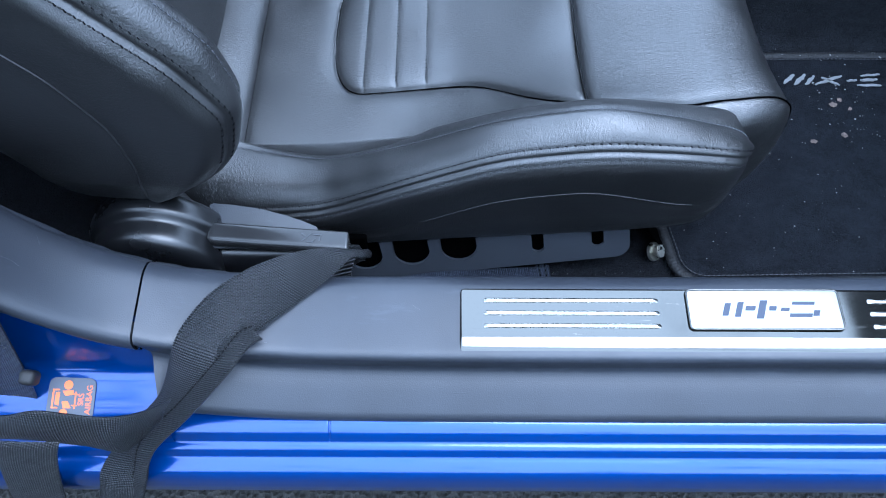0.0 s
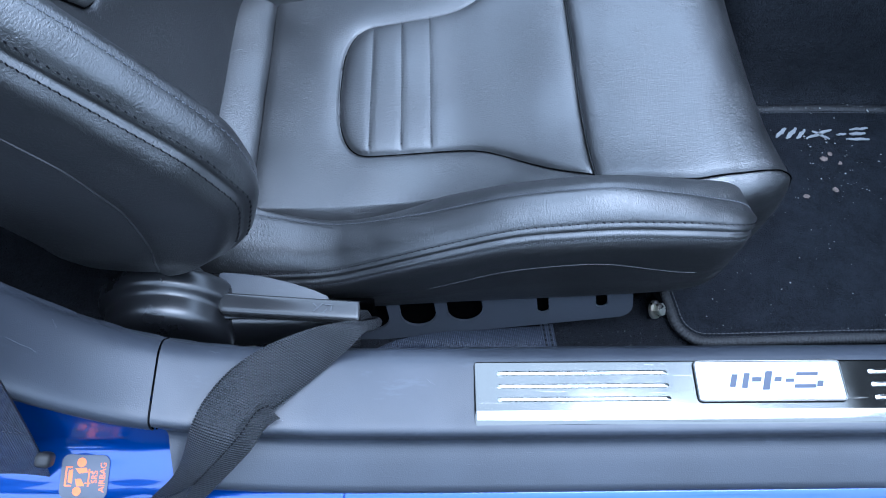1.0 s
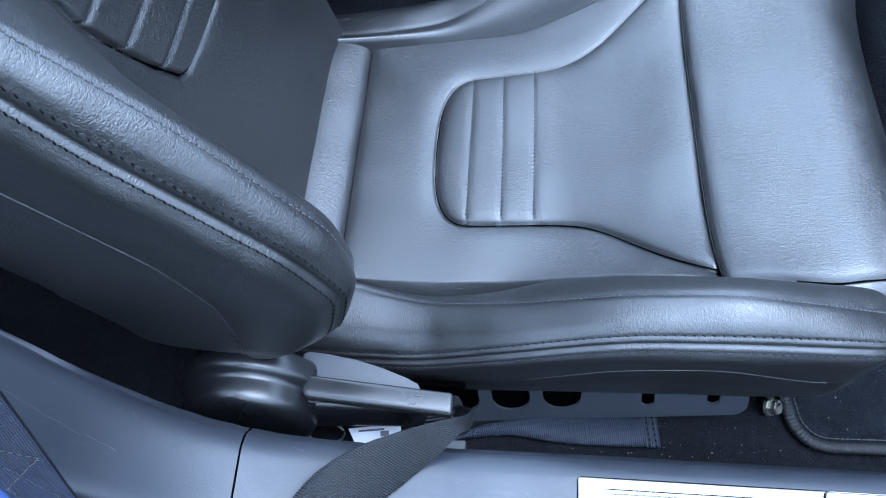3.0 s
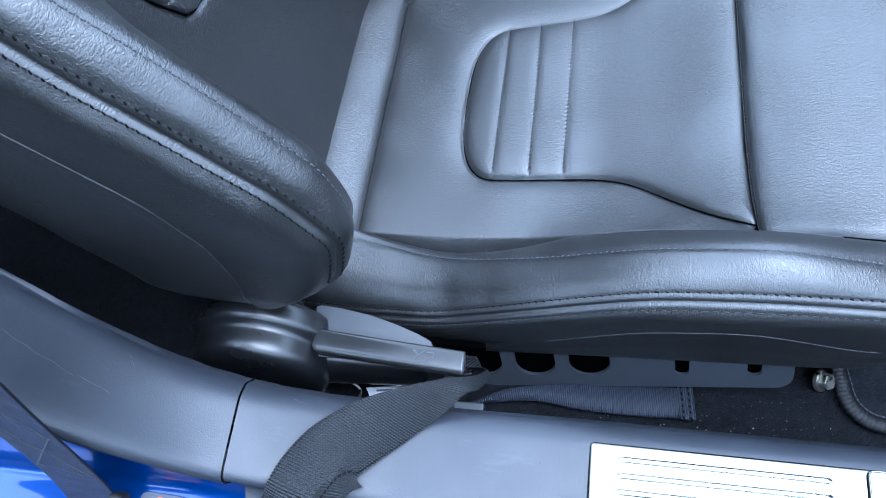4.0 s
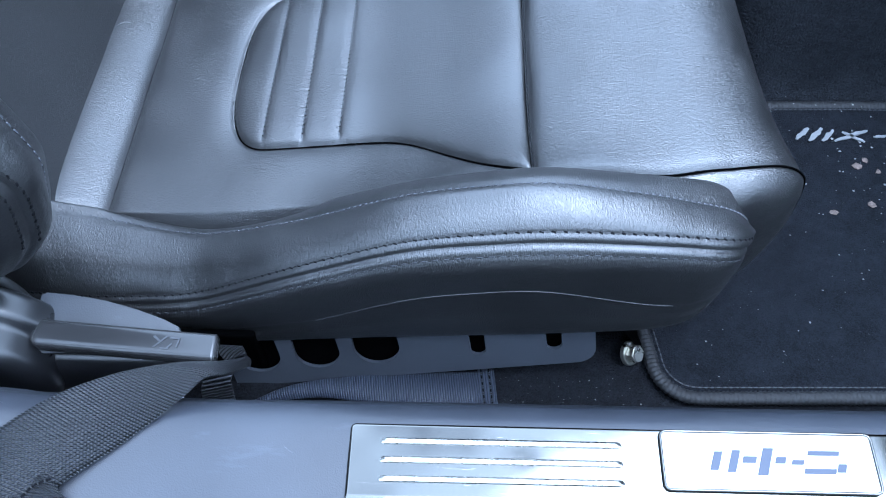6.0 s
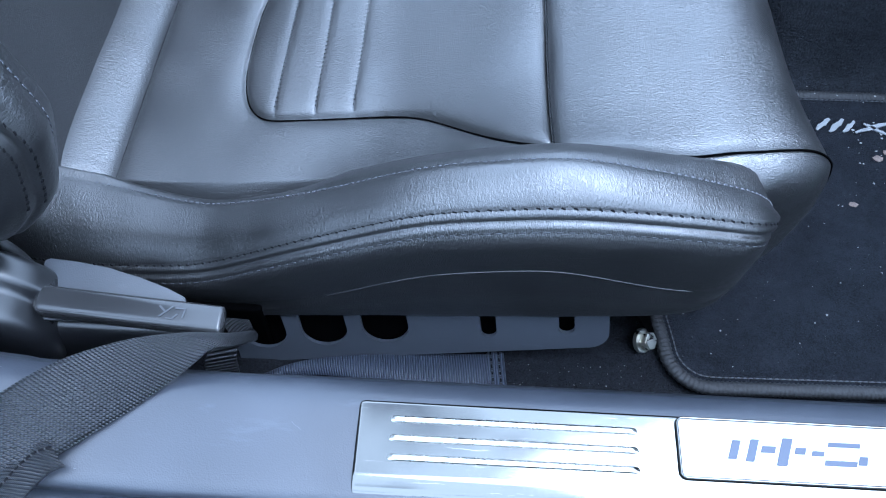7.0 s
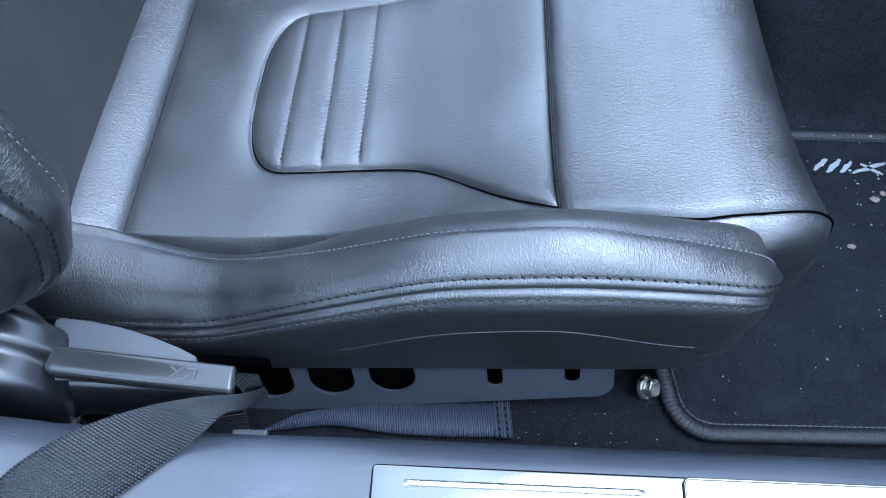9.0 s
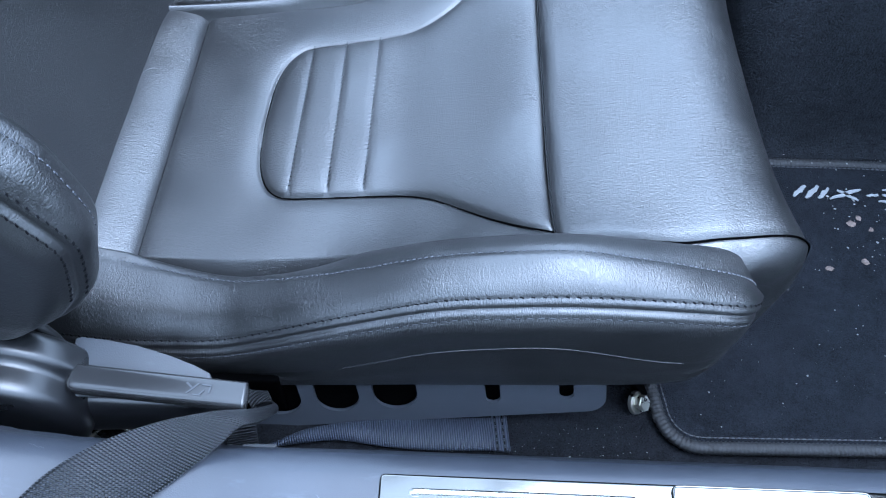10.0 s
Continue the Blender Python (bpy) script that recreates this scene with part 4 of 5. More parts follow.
def make_seat_base():
    # pan below the cushion
    part("seat_pan", block((0.42, 0.35, 0.035), (0.02, MID, 0.248), 0.012, 3), INNER, seat, "dark steel seat pan", smooth=True)
    # the pierced side rail
    L0, R0 = Vector((-0.105, 0.3995, 0.190)), Vector((0.176, 0.4095, 0.2268))
    along = (R0 - L0).normalized()
    up = Vector((0, 0.32, 1.0))
    up = (up - along * up.dot(along)).normalized()
    out = along.cross(up)
    m = Matrix((along, up, out)).transposed().to_4x4()
    m.translation = L0
    ln = (R0 - L0).length
    arc = [(ln - 0.014 + 0.014 * math.cos(a), 0.014 + 0.014 * math.sin(a)) for a in np.linspace(-np.pi / 2, 0, 7)]
    outline = [(0, 0.0)] + arc + [(ln, 0.062), (0, 0.062)]
    holes = [[(cx + 0.0175 * math.cos(a), (0.031 + 0.0165 * math.sin(a)) if a > np.pi else 0.031 + 0.027 * math.sin(a) ** 0.4) for a in np.linspace(1e-6, 2 * np.pi, 30, endpoint=False)] for cx in (0.025, 0.072, 0.1187)]
    for cx in (0.1955, 0.2530):
        holes.append([(cx + 0.006 * math.cos(a), (0.0215 if a > np.pi else 0.048) + 0.006 * math.sin(a)) for a in np.linspace(0, 2 * np.pi, 20, endpoint=False)])
    part("seat_rail", outline_plate(outline, holes, -0.003, m), RAIL, seat, "pierced dark steel rail below the cushion")
    # a near-black sheet paints the shade seen through the holes
    part("rail_hole_shade", outline_plate([(-0.02, -0.002), (ln - 0.02, 0.004), (ln - 0.02, 0.062), (-0.02, 0.062)], [], -0.003, m @ Matrix.Translation((0, 0, -0.009))), DARK, seat, "near-black sheet standing in for the shade behind the rail holes")
    # front foot and its bolt
    foot = smooth_path(np.array([(0.170, 0.250), (0.188, 0.242), (0.200, 0.222), (0.212, 0.203), (0.230, 0.198), (0.245, 0.198)]), 24)
    grid("front_foot", [np.column_stack([foot[:, 0] - 0.02 * f, np.full(24, y), foot[:, 1]]) for f, y in ((-0.2, 0.433), (-0.3, 0.435), (-0.3, 0.438), (-0.2, 0.443), (0.0, 0.47), (0.0, 0.51))], DARK, seat, "black steel foot of the rail")
    tilt = Matrix.Translation((0.2075, 0.428, 0.204)) @ Euler((radians(24), radians(42), 0)).to_matrix().to_4x4()
    bm = bmesh.new()
    bmesh.ops.create_cone(bm, cap_ends=True, segments=28, radius1=0.0100, radius2=0.0094, depth=0.003)
    bmesh.ops.transform(bm, matrix=tilt, verts=bm.verts)
    bolt = part("bolt", bm, ZINC, seat, "zinc-plated hexagon bolt")
    bm = bmesh.new()
    bmesh.ops.create_cone(bm, cap_ends=True, segments=6, radius1=0.0072, radius2=0.0072, depth=0.008)
    bmesh.ops.bevel(bm, geom=[e for e in bm.edges if e.calc_face_angle(0) > 1.2], offset=0.0009, segments=2, affect="EDGES")
    bmesh.ops.transform(bm, matrix=tilt @ Matrix.Translation((0, 0, 0.005)), verts=bm.verts)
    part("bolt_head", bm, ZINC, bolt, "hexagon head")
    # recliner cover: a turned drum with a stepped rim
    prof = [(0.0, 0.352), (0.030, 0.3525), (0.046, 0.354), (0.053, 0.358), (0.056, 0.364), (0.0565, 0.377), (0.0575, 0.380), (0.0615, 0.383), (0.0635, 0.387), (0.0630, 0.400), (0.0560, 0.405), (0.0300, 0.407), (0.0, 0.407)]
    prof = smooth_path(np.array(prof), 60)
    cx, cz = -0.262, 0.279
    drum = [[(cx + r * math.cos(a) * 1.02, y, cz + r * math.sin(a)) for r, y in prof] for a in np.linspace(0, 2 * np.pi, 64, endpoint=False)]
    grid("recliner_cover", np.array(drum), COVER, seat, "round satin black recliner cover", round_u=True)
    # housing that runs forward below the lever
    rows = []
    for f in np.linspace(0, 1, 30):
        x = -0.235 + 0.115 * f
        top = 0.293 - 0.010 * f
        hgt = 0.055 - 0.015 * f
        w = 0.022 - 0.006 * f
        k = math.sqrt(max(0.02, 1 - max(0.0, (f - 0.85) / 0.15) ** 2))
        rows.append([(x, 0.388 + w * math.copysign(abs(math.cos(a)) ** 0.6, math.cos(a)) * k, top - hgt / 2 + hgt / 2 * k * math.copysign(abs(math.sin(a)) ** 0.6, math.sin(a))) for a in np.linspace(0, 2 * np.pi, 32, endpoint=False)])
    grid("hinge_cover", np.array(rows), COVER, seat, "satin black hinge cover below the lever", round_v=True, caps=True)
    # plate above the lever
    shape = [(-0.226, 0.372), (-0.224, 0.386), (-0.2175, 0.3905), (-0.2165, 0.4125), (-0.2145, 0.4145), (-0.195, 0.4130), (-0.172, 0.4095), (-0.149, 0.4035), (-0.130, 0.3970), (-0.119, 0.3920), (-0.115, 0.385), (-0.114, 0.374)]
    m2 = Matrix.Translation((0, 0.39, 0.300)) @ Matrix.Rotation(radians(14), 4, "X") @ Matrix.Translation((0, -0.39, 0))
    bm = outline_plate(shape, [], 0.006, m2)
    bmesh.ops.bevel(bm, geom=[e for e in bm.edges if e.calc_face_angle(0) > 0.8], offset=0.0012, segments=2, affect="EDGES")
    part("lever_backing", bm, LEVER_PLATE, seat, "matt grey plastic plate behind the lever")
    # the lever itself
    rows = []
    n = 70
    for i in range(n):
        f = i / (n - 1)
        x = -0.2145 + 0.1265 * f
        y = 0.3815 - 0.0080 * f
        z = 0.3085 - 0.004 * f
        k = min(1.0, math.sqrt(max(0.0, 1 - (1 - min(1, f / 0.06)) ** 2)) + 0.02, math.sqrt(max(0.0, 1 - (1 - min(1, (1 - f) / 0.015)) ** 2)) + 0.05)
        a0, b0 = 0.0096 * k, 0.0060 * k
        ring = []
        for a in np.linspace(0, 2 * np.pi, 36, endpoint=False):
            c, s = math.cos(a), math.sin(a)
            ring.append((x, y + a0 * math.copysign(abs(c) ** 0.45, c), z + b0 * math.copysign(abs(s) ** 0.5, s) + 0.28 * a0 * math.copysign(abs(c) ** 0.45, c) * 0.4))
        rows.append(ring)
    lever = grid("recline_lever", np.array(rows), LEVER, seat, "satin black recline lever with a raised pictogram", round_v=True, caps=True)
    at = Matrix.Translation((-0.122, 0.3755, 0.3118)) @ Matrix.Rotation(radians(6), 4, "X") @ Matrix.Rotation(radians(-4), 4, "Z")
    for quad in ([(-0.008, -0.004), (-0.0065, -0.004), (0.001, 0.004), (-0.0005, 0.004)], [(-0.009, 0.003), (-0.0082, 0.0042), (-0.004, 0.001), (-0.0048, 0.0)],
                 [(0.001, -0.004), (0.002, -0.0045), (0.005, -0.001), (0.004, -0.0005)], [(0.002, 0.0035), (0.009, 0.0035), (0.009, 0.0025), (0.002, 0.0025)],
                 [(0.008, 0.0025), (0.009, 0.0025), (0.0085, -0.003), (0.0075, -0.003)], [(-0.003, -0.004), (0.003, -0.0042), (0.003, -0.005), (-0.003, -0.0048)]):
        part("pictogram", outline_plate(quad, [], 0.0004, at), LEVER_PLATE, lever, "raised line of the pictogram")
    cable = smooth_path(np.array([(-0.252, 0.420, 0.322), (-0.243, 0.416, 0.319), (-0.237, 0.415, 0.306), (-0.234, 0.415, 0.285), (-0.231, 0.417, 0.262)]), 30)
    tube("cable", cable, 0.0045, BLACK, seat, "black cable beside the hinge", 10)
    # the dark bracket between rail and hinge, and a rear fixing
    part("side_bracket", block((0.17, 0.006, 0.06), (-0.165, 0.412, 0.228), 0.002, 2), DARK, seat, "dark inner bracket")
    bm = bmesh.new()
    bmesh.ops.create_cone(bm, cap_ends=True, segments=20, radius1=0.006, radius2=0.006, depth=0.03)
    bmesh.ops.bevel(bm, geom=[e for e in bm.edges if e.calc_face_angle(0) > 1.2], offset=0.0015, segments=2, affect="EDGES")
    bmesh.ops.transform(bm, matrix=Matrix.Translation((-0.228, 0.372, 0.217)) @ Euler((radians(18), radians(6), 0)).to_matrix().to_4x4(), verts=bm.verts)
    part("pivot_pin", bm, ZINC, seat, "bright steel pin", smooth=True)
    ring = [(-0.206 + 0.017 * math.cos(a), 0.372 + 0.007 * math.sin(a), 0.222 + 0.008 * math.sin(a)) for a in np.linspace(0, 2 * np.pi, 40, endpoint=False)]
    tube("wire_ring", np.array(ring), 0.0011, ZINC, seat, "bent bright wire beside the hinge", 6, True)


make_seat_base()


# ---- floor mat ----
def make_mat():
    t = thing("floor_mat", (0.55, 0.55, 0.197), "charcoal carpet floor mat with a bound edge and emblem", "floor mat")
    z = 0.2005
    corner = [(0.2245 + 0.032 * (1 - math.cos(a)), 0.3915 + 0.032 * (1 - math.sin(a))) for a in np.linspace(0, np.pi / 2, 10)]
    left = [(0.2035, 0.700), (0.2090, 0.56), (0.2165, 0.475)]
    near = [(0.40, 0.3945), (0.62, 0.397), (0.80, 0.399)]
    far = [(0.82, 0.42), (0.82, 0.68), (0.80, 0.700)]
    ring = np.array(left + corner + near + far + [(0.45, 0.704)])
    path = np.vstack([ring, ring[:1]])
    path = even(path, 260)[:-1]
    c = path.mean(axis=0)
    rows = []
    for f in np.concatenate([np.linspace(0, 0.9, 14), np.linspace(0.92, 1, 6)]):
        q = c + (path - c) * f
        rows.append([(x, y, z + 0.0035 + 0.0015 * noise.noise((x * 16, y * 16, 6)) * (1 - f ** 6)) for x, y in q])
    grid("mat", np.array(rows), MAT_PILE, t, round_v=True)
    rim = np.column_stack([path, np.full(len(path), z + 0.0015)])
    # bound edge, with its overlock cord as a fine spiral relief
    a = np.linspace(0, 2 * np.pi, 10, endpoint=False)
    dense = even(np.vstack([rim, rim[:1]]), 1500)[:-1]
    tt, s1, s2 = frames_along(dense)
    rad = 0.0056 + 0.0006 * np.sin(np.arange(len(dense)) * 2 * np.pi / 3.0)
    p = np.stack([dense + rad[:, None] * (math.cos(k) * s1 + math.sin(k) * s2 * 0.8) for k in a], 1)
    inner = even(np.vstack([rim, rim[:1]]), 500)
    _, across, _ = frames_along(inner)
    toward_middle = np.sign(((np.append(c, 0) - inner) * across).sum(axis=1))[:, None]
    inner = inner + across * toward_middle * 0.0075 + (0, 0, 0.0030)
    stitches("stitching", inner, np.tile((0, 0, 1.0), (500, 1)), GREY_THREAD, t, 0.0048, 0.0034, 0.0005, label="sewn line along the bound edge")
    grid("binding", p, BINDING, t, "thick overlocked edge binding", round_u=True, round_v=True)
    # emblem: plain pale tapered strokes, unevenly sewn
    rnd = random.Random(3)
    for x0, y0, x1, y1, w in ((0.388, 0.657, 0.403, 0.671, 0.0034), (0.400, 0.655, 0.416, 0.671, 0.0036), (0.413, 0.655, 0.426, 0.669, 0.0030), (0.424, 0.655, 0.458, 0.669, 0.0028), (0.434, 0.667, 0.452, 0.654, 0.0024),
                              (0.462, 0.661, 0.474, 0.662, 0.0022), (0.480, 0.669, 0.503, 0.671, 0.0024), (0.478, 0.662, 0.498, 0.663, 0.0030), (0.472, 0.654, 0.500, 0.654, 0.0026)):
        n = 14
        line = np.linspace((x0, y0), (x1, y1), n)
        d = np.array((x1 - x0, y1 - y0)) / math.hypot(x1 - x0, y1 - y0)
        side = np.array((-d[1], d[0]))
        wide = [1.5 * w * (0.35 + 0.65 * math.sin(math.pi * (k + 0.8) / (n + 0.6))) * rnd.uniform(0.75, 1.15) for k in range(n)]
        sway = [0.0004 * math.sin(k * 0.9 + x0 * 400) for k in range(n)]
        edge = [tuple(line[k] + side * (sway[k] + wide[k] / 2)) for k in range(n)] + [tuple(line[k] + side * (sway[k] - wide[k] / 2)) for k in reversed(range(n))]
        part("emblem_stroke", outline_plate(edge, [], 0.0009, Matrix.Translation((0, 0, z + 0.0046))), EMBROIDERY, t, "pale embroidered stroke")


_m = Mat("mat_binding_thread", (0.014, 0.015, 0.017), 0.7)
_m.tint(_m.noise(400, 3), (0.0025, 0.0027, 0.0032), (0.010, 0.0108, 0.013))
_m.bump(_m.noise(900, 2), 0.6, 0.0006)
BINDING = _m.m
make_mat()


# ---- belts and straps ----
def make_belt():
    t = thing("seat_belt", (-0.16, 0.28, 0.335), "black woven seat belt hanging loosely over the sill", "seat belt")
    left = [(-0.098, 0.392, 0.250), (-0.082, 0.384, 0.276), (-0.074, 0.376, 0.291), (-0.0817, 0.3607, 0.3146), (-0.1004, 0.3462, 0.3410), (-0.1224, 0.3325, 0.3580), (-0.1550, 0.3172, 0.3605), (-0.1825, 0.2980, 0.358), (-0.1990, 0.2760, 0.356), (-0.2080, 0.2560, 0.352),
            (-0.226, 0.234, 0.310), (-0.252, 0.217, 0.285), (-0.279, 0.190, 0.262), (-0.287, 0.178, 0.240), (-0.300, 0.176, 0.204), (-0.325, 0.174, 0.13)]
    right = [(-0.090, 0.384, 0.250), (-0.078, 0.378, 0.272), (-0.072, 0.372, 0.284), (-0.074, 0.3480, 0.3230), (-0.082, 0.3380, 0.3380), (-0.094, 0.3250, 0.3370), (-0.121, 0.2990, 0.3355), (-0.141, 0.2800, 0.3380), (-0.156, 0.2630, 0.3425), (-0.171, 0.2420, 0.341),
             (-0.205, 0.220, 0.308), (-0.237, 0.198, 0.285), (-0.247, 0.182, 0.262), (-0.255, 0.174, 0.240), (-0.268, 0.172, 0.204), (-0.292, 0.170, 0.13)]
    ribbon("lap_webbing", left, right, WEBBING, t, "black woven webbing of the lap belt", n=160, bow=0.002)
    # sewn fold along the lower edge
    edge = np.array([(-0.1475, 0.2680, 0.3420), (-0.156, 0.2620, 0.3430), (-0.169, 0.2410, 0.3415), (-0.203, 0.2195, 0.3085), (-0.235, 0.1975, 0.2855), (-0.245, 0.181, 0.2625), (-0.253, 0.173, 0.2405), (-0.266, 0.171, 0.204)])
    fl, fr = edge + (-0.010, 0.0075, 0.0040), edge + (0.0035, -0.0045, 0.0)
    ribbon("sewn_fold", fl, fr, WEBBING, t, "folded and sewn edge of the webbing", n=70, across=8, thick=0.0018, bow=0.0004)
    mid = smooth_path(fl * 0.72 + fr * 0.28 + (0.0, -0.0006, 0.0022), 60)
    stitches("stitching", mid, np.tile((0.3, -0.5, 0.8), (60, 1)), DARK_THREAD, t, 0.0035, 0.0028, 0.0006, label="dense dark stitches")
    # the slack loop of the shoulder belt
    top = [(-0.50, 0.226, 0.400), (-0.42, 0.206, 0.362), (-0.37, 0.201, 0.347), (-0.326, 0.200, 0.346), (-0.297, 0.200, 0.356), (-0.278, 0.200, 0.351), (-0.259, 0.200, 0.344), (-0.238, 0.200, 0.346), (-0.213, 0.201, 0.358), (-0.196, 0.206, 0.366)]
    low = [(-0.50, 0.208, 0.372), (-0.42, 0.192, 0.346), (-0.37, 0.189, 0.334), (-0.329, 0.189, 0.330), (-0.306, 0.189, 0.327), (-0.290, 0.189, 0.321), (-0.272, 0.189, 0.313), (-0.251, 0.189, 0.299), (-0.230, 0.190, 0.322), (-0.205, 0.196, 0.352)]
    ribbon("slack_webbing", top, low, WEBBING, t, "slack woven belt hanging across the jamb", n=110, bow=-0.003)
    # the shoulder belt falling from the pillar, and its hanging end
    right = np.array([(-0.185, 0.265, 1.00), (-0.225, 0.252, 0.80), (-0.269, 0.246, 0.588), (-0.291, 0.245, 0.493), (-0.317, 0.244, 0.375), (-0.333, 0.240, 0.300), (-0.345, 0.230, 0.240)])
    side = np.array((-0.046, 0.004, 0.010))
    ribbon("shoulder_webbing", right + side, right, WEBBING, t, "woven shoulder belt falling from above", n=150, bow=-0.001)
    fine_r, fine_l = smooth_path(right, 400), smooth_path(right + side, 400)
    for i0, i1, v0, v1 in ((240, 285, 0.12, 0.88), (240, 285, 0.88, 0.12), (285, 330, 0.12, 0.88), (285, 330, 0.88, 0.12), (238, 239, 0.1, 0.9), (331, 332, 0.1, 0.9)):
        f = np.linspace(0, 1, 30)
        i = (i0 + (i1 - i0) * f).astype(int)
        v = (v0 + (v1 - v0) * f)[:, None]
        path = fine_r[i] + (fine_l[i] - fine_r[i]) * v + np.array((0, -0.0012, 0.0006))
        stitches("stitching", path, np.tile((0.0, -1.0, 0.3), (30, 1)), GREY_THREAD, t, 0.0036, 0.0030, 0.00045, label="sewn cross of grey stitches")
    right = np.array([(-0.274, 0.1790, 0.352), (-0.280, 0.1765, 0.340), (-0.297, 0.1755, 0.297), (-0.325, 0.174, 0.212), (-0.340, 0.172, 0.15), (-0.352, 0.17, 0.10)])
    ribbon("hanging_webbing", right + (-0.047, 0.002, -0.004), right, WEBBING, t, "end of the webbing hanging down the sill", n=60, bow=0.001)
    part("belt_stop", block((0.012, 0.012, 0.020), (-0.3235, 0.2380, 0.326), 0.004, 3, (20, 14, -5)), BLACK, t, "small black plastic belt stop", smooth=True)


make_belt()


def make_floor_strap():
    t = thing("webbing_strap", (0.0, 0.39, 0.196), "flat slate-grey webbing strap with a sewn end on the carpet", "strap")
    top = [(-0.112, 0.376, 0.199), (-0.089, 0.382, 0.202), (-0.061, 0.394, 0.205), (-0.022, 0.4015, 0.206), (0.025, 0.4055, 0.205), (0.088, 0.4100, 0.203)]
    low = [(-0.112, 0.375, 0.1985), (-0.085, 0.3805, 0.199), (-0.038, 0.3865, 0.201), (0.0, 0.3825, 0.202), (0.036, 0.3810, 0.202), (0.0915, 0.3830, 0.2005)]
    body = ribbon("webbing", top, low, WEBBING_FLOOR, t, n=90, bow=-0.0025)
    end = ribbon("sewn_end", [(0.086, 0.4100, 0.2050), (0.0935, 0.4105, 0.2055), (0.0985, 0.4100, 0.2050)], [(0.0890, 0.3815, 0.2030), (0.0960, 0.3815, 0.2030), (0.1015, 0.3820, 0.2025)], WEBBING_FLOOR, t, "doubled sewn end of the strap", n=16, across=12, thick=0.0034)
    for x in (0.0885, 0.0945):
        path = np.linspace((x, 0.4090, 0.2076), (x + 0.003, 0.3825, 0.2050), 20)
        stitches("stitching", path, np.tile((0, -0.35, 1.0), (20, 1)), DARK_THREAD, end, 0.004, 0.003, 0.0006, label="row of dark stitches")


make_floor_strap()


def make_hidden_bits():
    # the lap belt's anchor under the lever, a paper tag and the latch tongue
    t = thing("belt_anchor", (-0.09, 0.372, 0.22), "black belt anchor strap with steel bracket beside the seat", "belt anchor")
    ribbon("webbing", [(-0.112, 0.384, 0.250), (-0.117, 0.375, 0.240), (-0.119, 0.372, 0.224), (-0.120, 0.370, 0.206)], [(-0.088, 0.386, 0.262), (-0.092, 0.376, 0.254), (-0.094, 0.373, 0.232), (-0.096, 0.371, 0.212)], WEBBING_ANCHOR, t, "short ribbed anchor webbing", n=40)
    ribbon("upper_webbing", [(-0.110, 0.400, 0.262), (-0.102, 0.394, 0.256), (-0.094, 0.386, 0.250)], [(-0.086, 0.399, 0.262), (-0.082, 0.392, 0.262), (-0.080, 0.384, 0.258)], WEBBING, t, "black webbing behind the lever", n=30)
    part("bracket", block((0.026, 0.012, 0.006), (-0.090, 0.3605, 0.237), 0.0015, 2, (0, -5, 0)), LEVER_PLATE, t, "grey steel bracket")
    m = Matrix.Translation((-0.161, 0.3770, 0.214)) @ Euler((radians(16), radians(-3), radians(7))).to_matrix().to_4x4()
    tag = thing("paper_tag", (-0.162, 0.3780, 0.211), "small white printed paper tag beside the seat base", "tag")
    part("paper", outline_plate([(-0.0255, 0.0060), (0.0235, 0.0070), (0.0230, -0.0030), (0.0180, -0.0085), (-0.0190, -0.0100)], [], 0.0003, m), PAPER, tag)
    up = m @ Matrix.Translation((0, 0, 0.0004))
    for x, y, w, h in ((-0.004, 0.003, 0.024, 0.0018), (0.008, -0.001, 0.008, 0.005)):
        part("print_bar", outline_plate([(x - w / 2, y - h / 2), (x + w / 2, y - h / 2), (x + w / 2, y + h / 2), (x - w / 2, y + h / 2)], [], 0.0001, up), INK, tag, "grey printed bar")


make_hidden_bits()


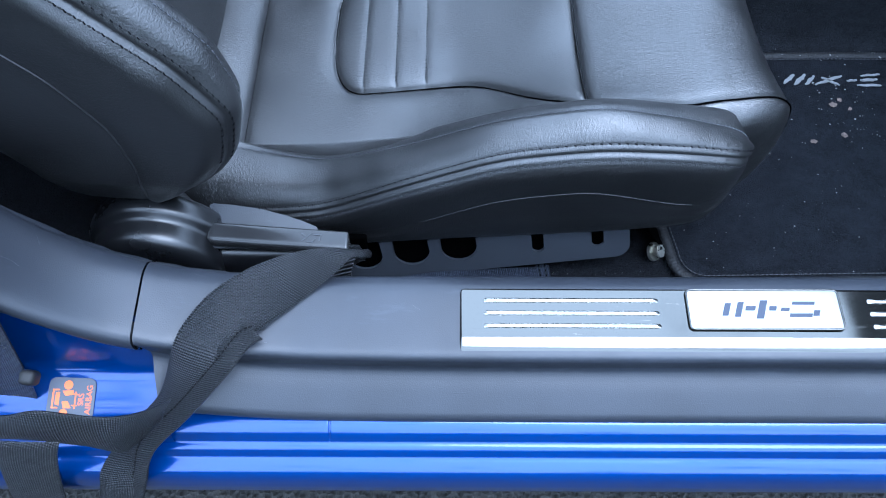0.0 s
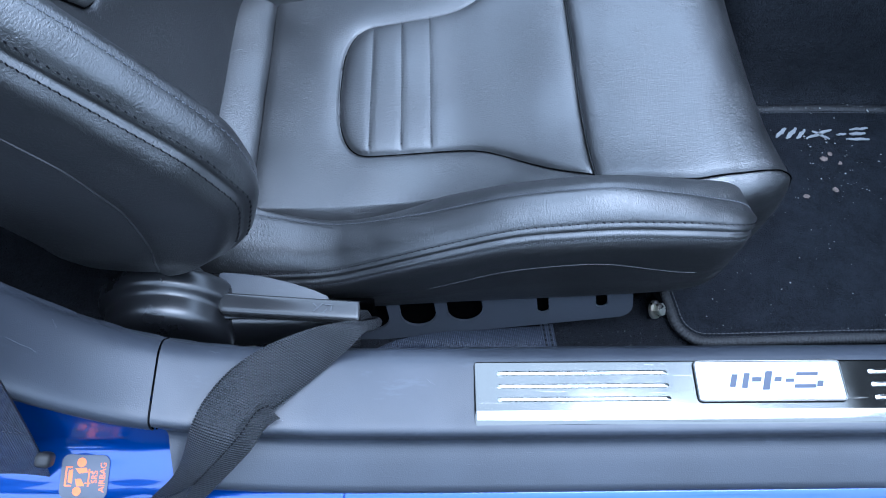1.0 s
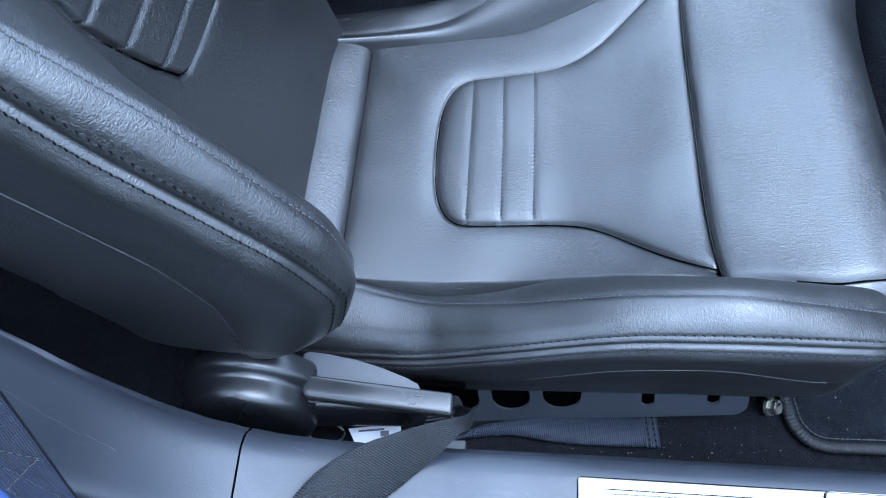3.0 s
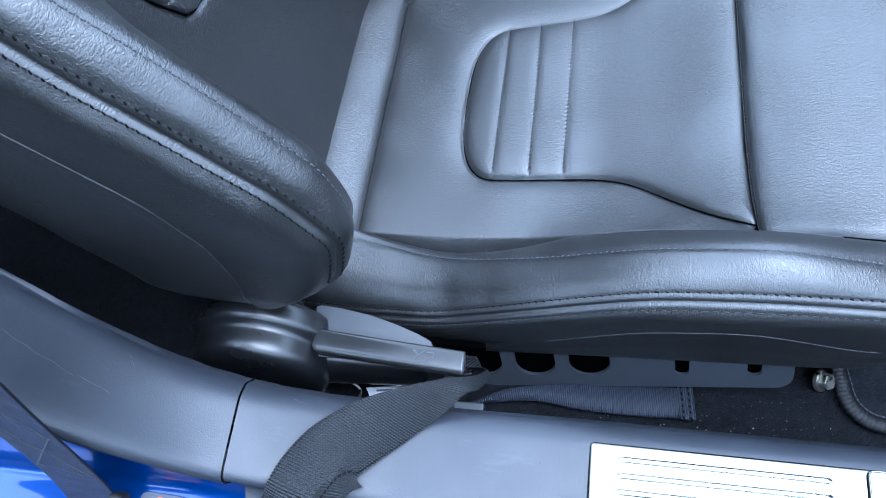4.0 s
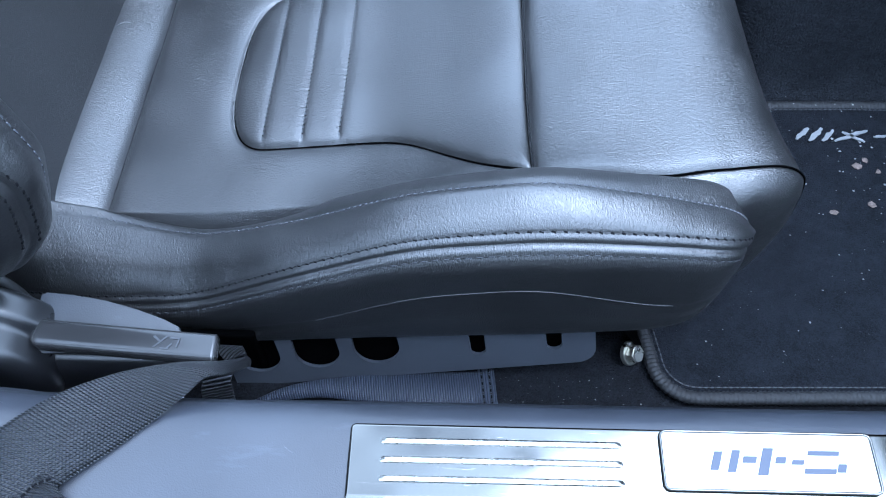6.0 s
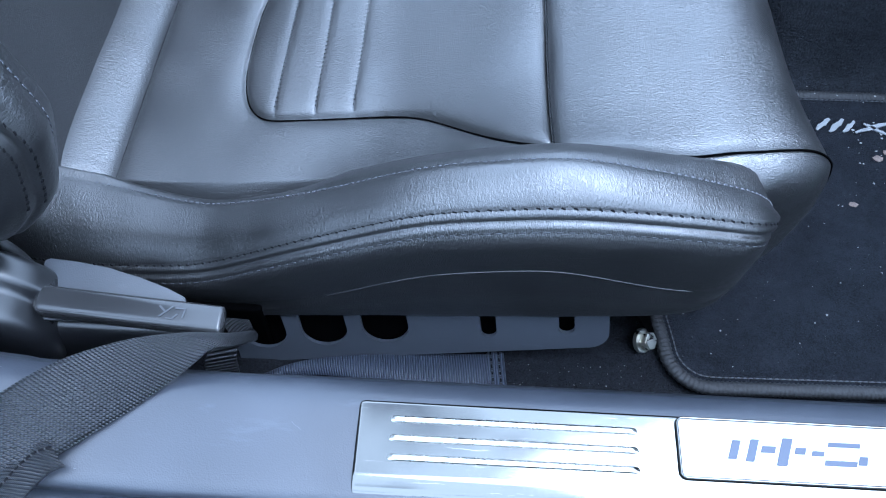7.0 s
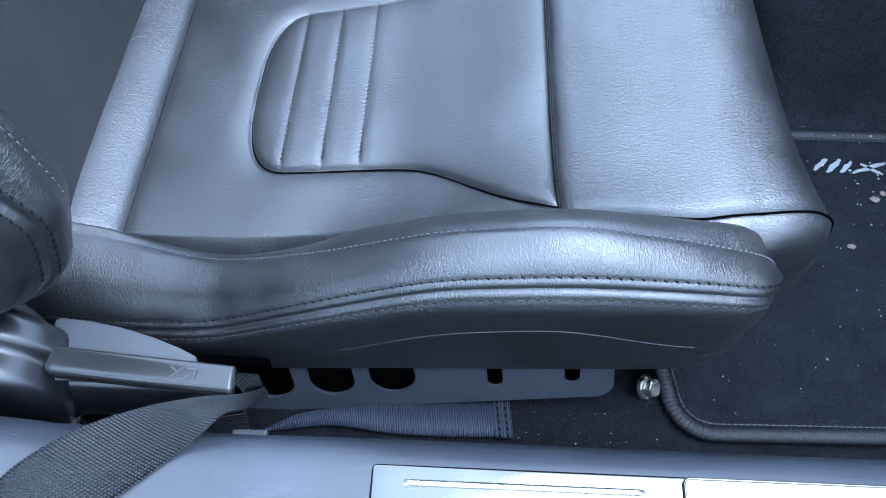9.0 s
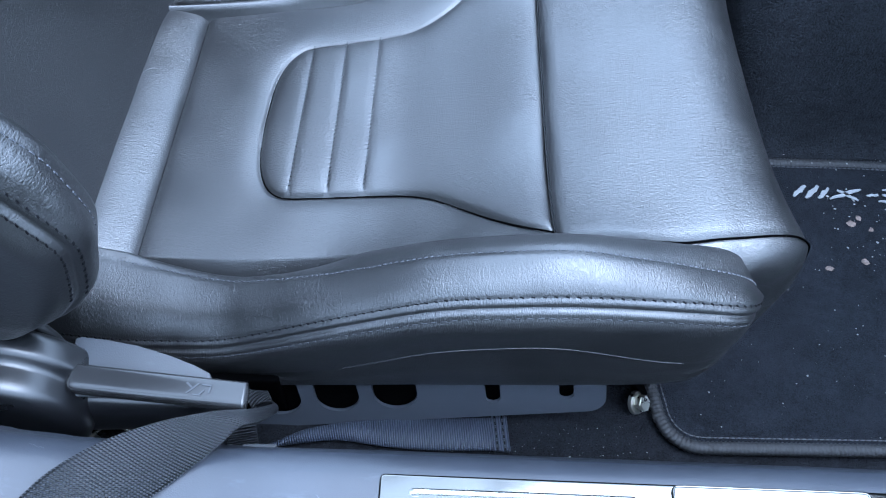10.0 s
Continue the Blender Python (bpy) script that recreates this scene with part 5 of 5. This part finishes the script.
# ---- crumbs and leaf bits ----
def fleck(rnd, at, r, flat=0.25):
    n = 6
    ang = rnd.uniform(0, 6.28)
    pts = [(at[0] + r * rnd.uniform(0.5, 1.1) * math.cos(ang + k * 2 * math.pi / n), at[1] + r * rnd.uniform(0.4, 1.0) * math.sin(ang + k * 2 * math.pi / n), at[2]) for k in range(n)]
    pts.append((at[0], at[1], at[2] + r * flat))
    return pts, [(k, (k + 1) % n, n) for k in range(n)]


def make_crumbs():
    rnd = random.Random(11)
    verts, faces = [], []

    def add(x, y, z, r):
        p, f = fleck(rnd, (x, y, z), r)
        k = len(verts)
        verts.extend(p)
        faces.extend([tuple(a + k for a in q) for q in f])

    for _ in range(620):
        add(rnd.uniform(0.23, 0.80), rnd.uniform(0.40, 0.70), 0.2045, 0.00022 + 0.0011 * rnd.random() ** 5)
    for _ in range(36):
        add(rnd.gauss(0.455, 0.03), rnd.gauss(0.615, 0.035), 0.2048, 0.0006 + 0.0016 * rnd.random() ** 3)
    for _ in range(50):
        add(rnd.uniform(0.38, 0.8), rnd.gauss(0.703, 0.006), 0.2062, 0.0005 + 0.0015 * rnd.random() ** 2)
    for _ in range(230):
        add(rnd.uniform(0.0, 0.215), rnd.uniform(0.345, 0.41), 0.1962, 0.0003 + 0.0007 * rnd.random() ** 3)
    ob = mesh_object("crumbs", verts, faces, CRUMB, False)
    tagged(ob, "scattered pale grit and crumbs on the mat and carpet", "crumbs", kind="stuff")
    for x, y, r in ((0.402, 0.571, 0.0050), (0.439, 0.580, 0.0046), (0.437, 0.624, 0.0055), (0.446, 0.632, 0.0040), (0.455, 0.618, 0.0034)):
        p, f = fleck(rnd, (x, y, 0.2055), r, 0.3)
        low = [(a, b, c - 0.0006) for a, b, c in p]
        f2 = f + [tuple(k + 7 for k in q[::-1]) for q in f] + [(k, k + 7, (k + 1) % 6 + 7, (k + 1) % 6) for k in range(6)]
        ob = mesh_object("leaf_fragment", p + low, f2, LEAF, False)
        tagged(ob, "small dry brown leaf fragment on the mat", "leaf", "leaf bits on the mat")


make_crumbs()


def make_lint():
    path = smooth_path(np.array([(-0.2435, 0.6990, 0.2985), (-0.2405, 0.7030, 0.2985), (-0.2365, 0.7052, 0.2985), (-0.2320, 0.7058, 0.2980)]), 24)
    ob = tube("lint_thread", path, 0.00022, EMBROIDERY, None, "", 5)
    tagged(ob, "tiny curled white lint thread on the leather seat", "thread")


make_lint()
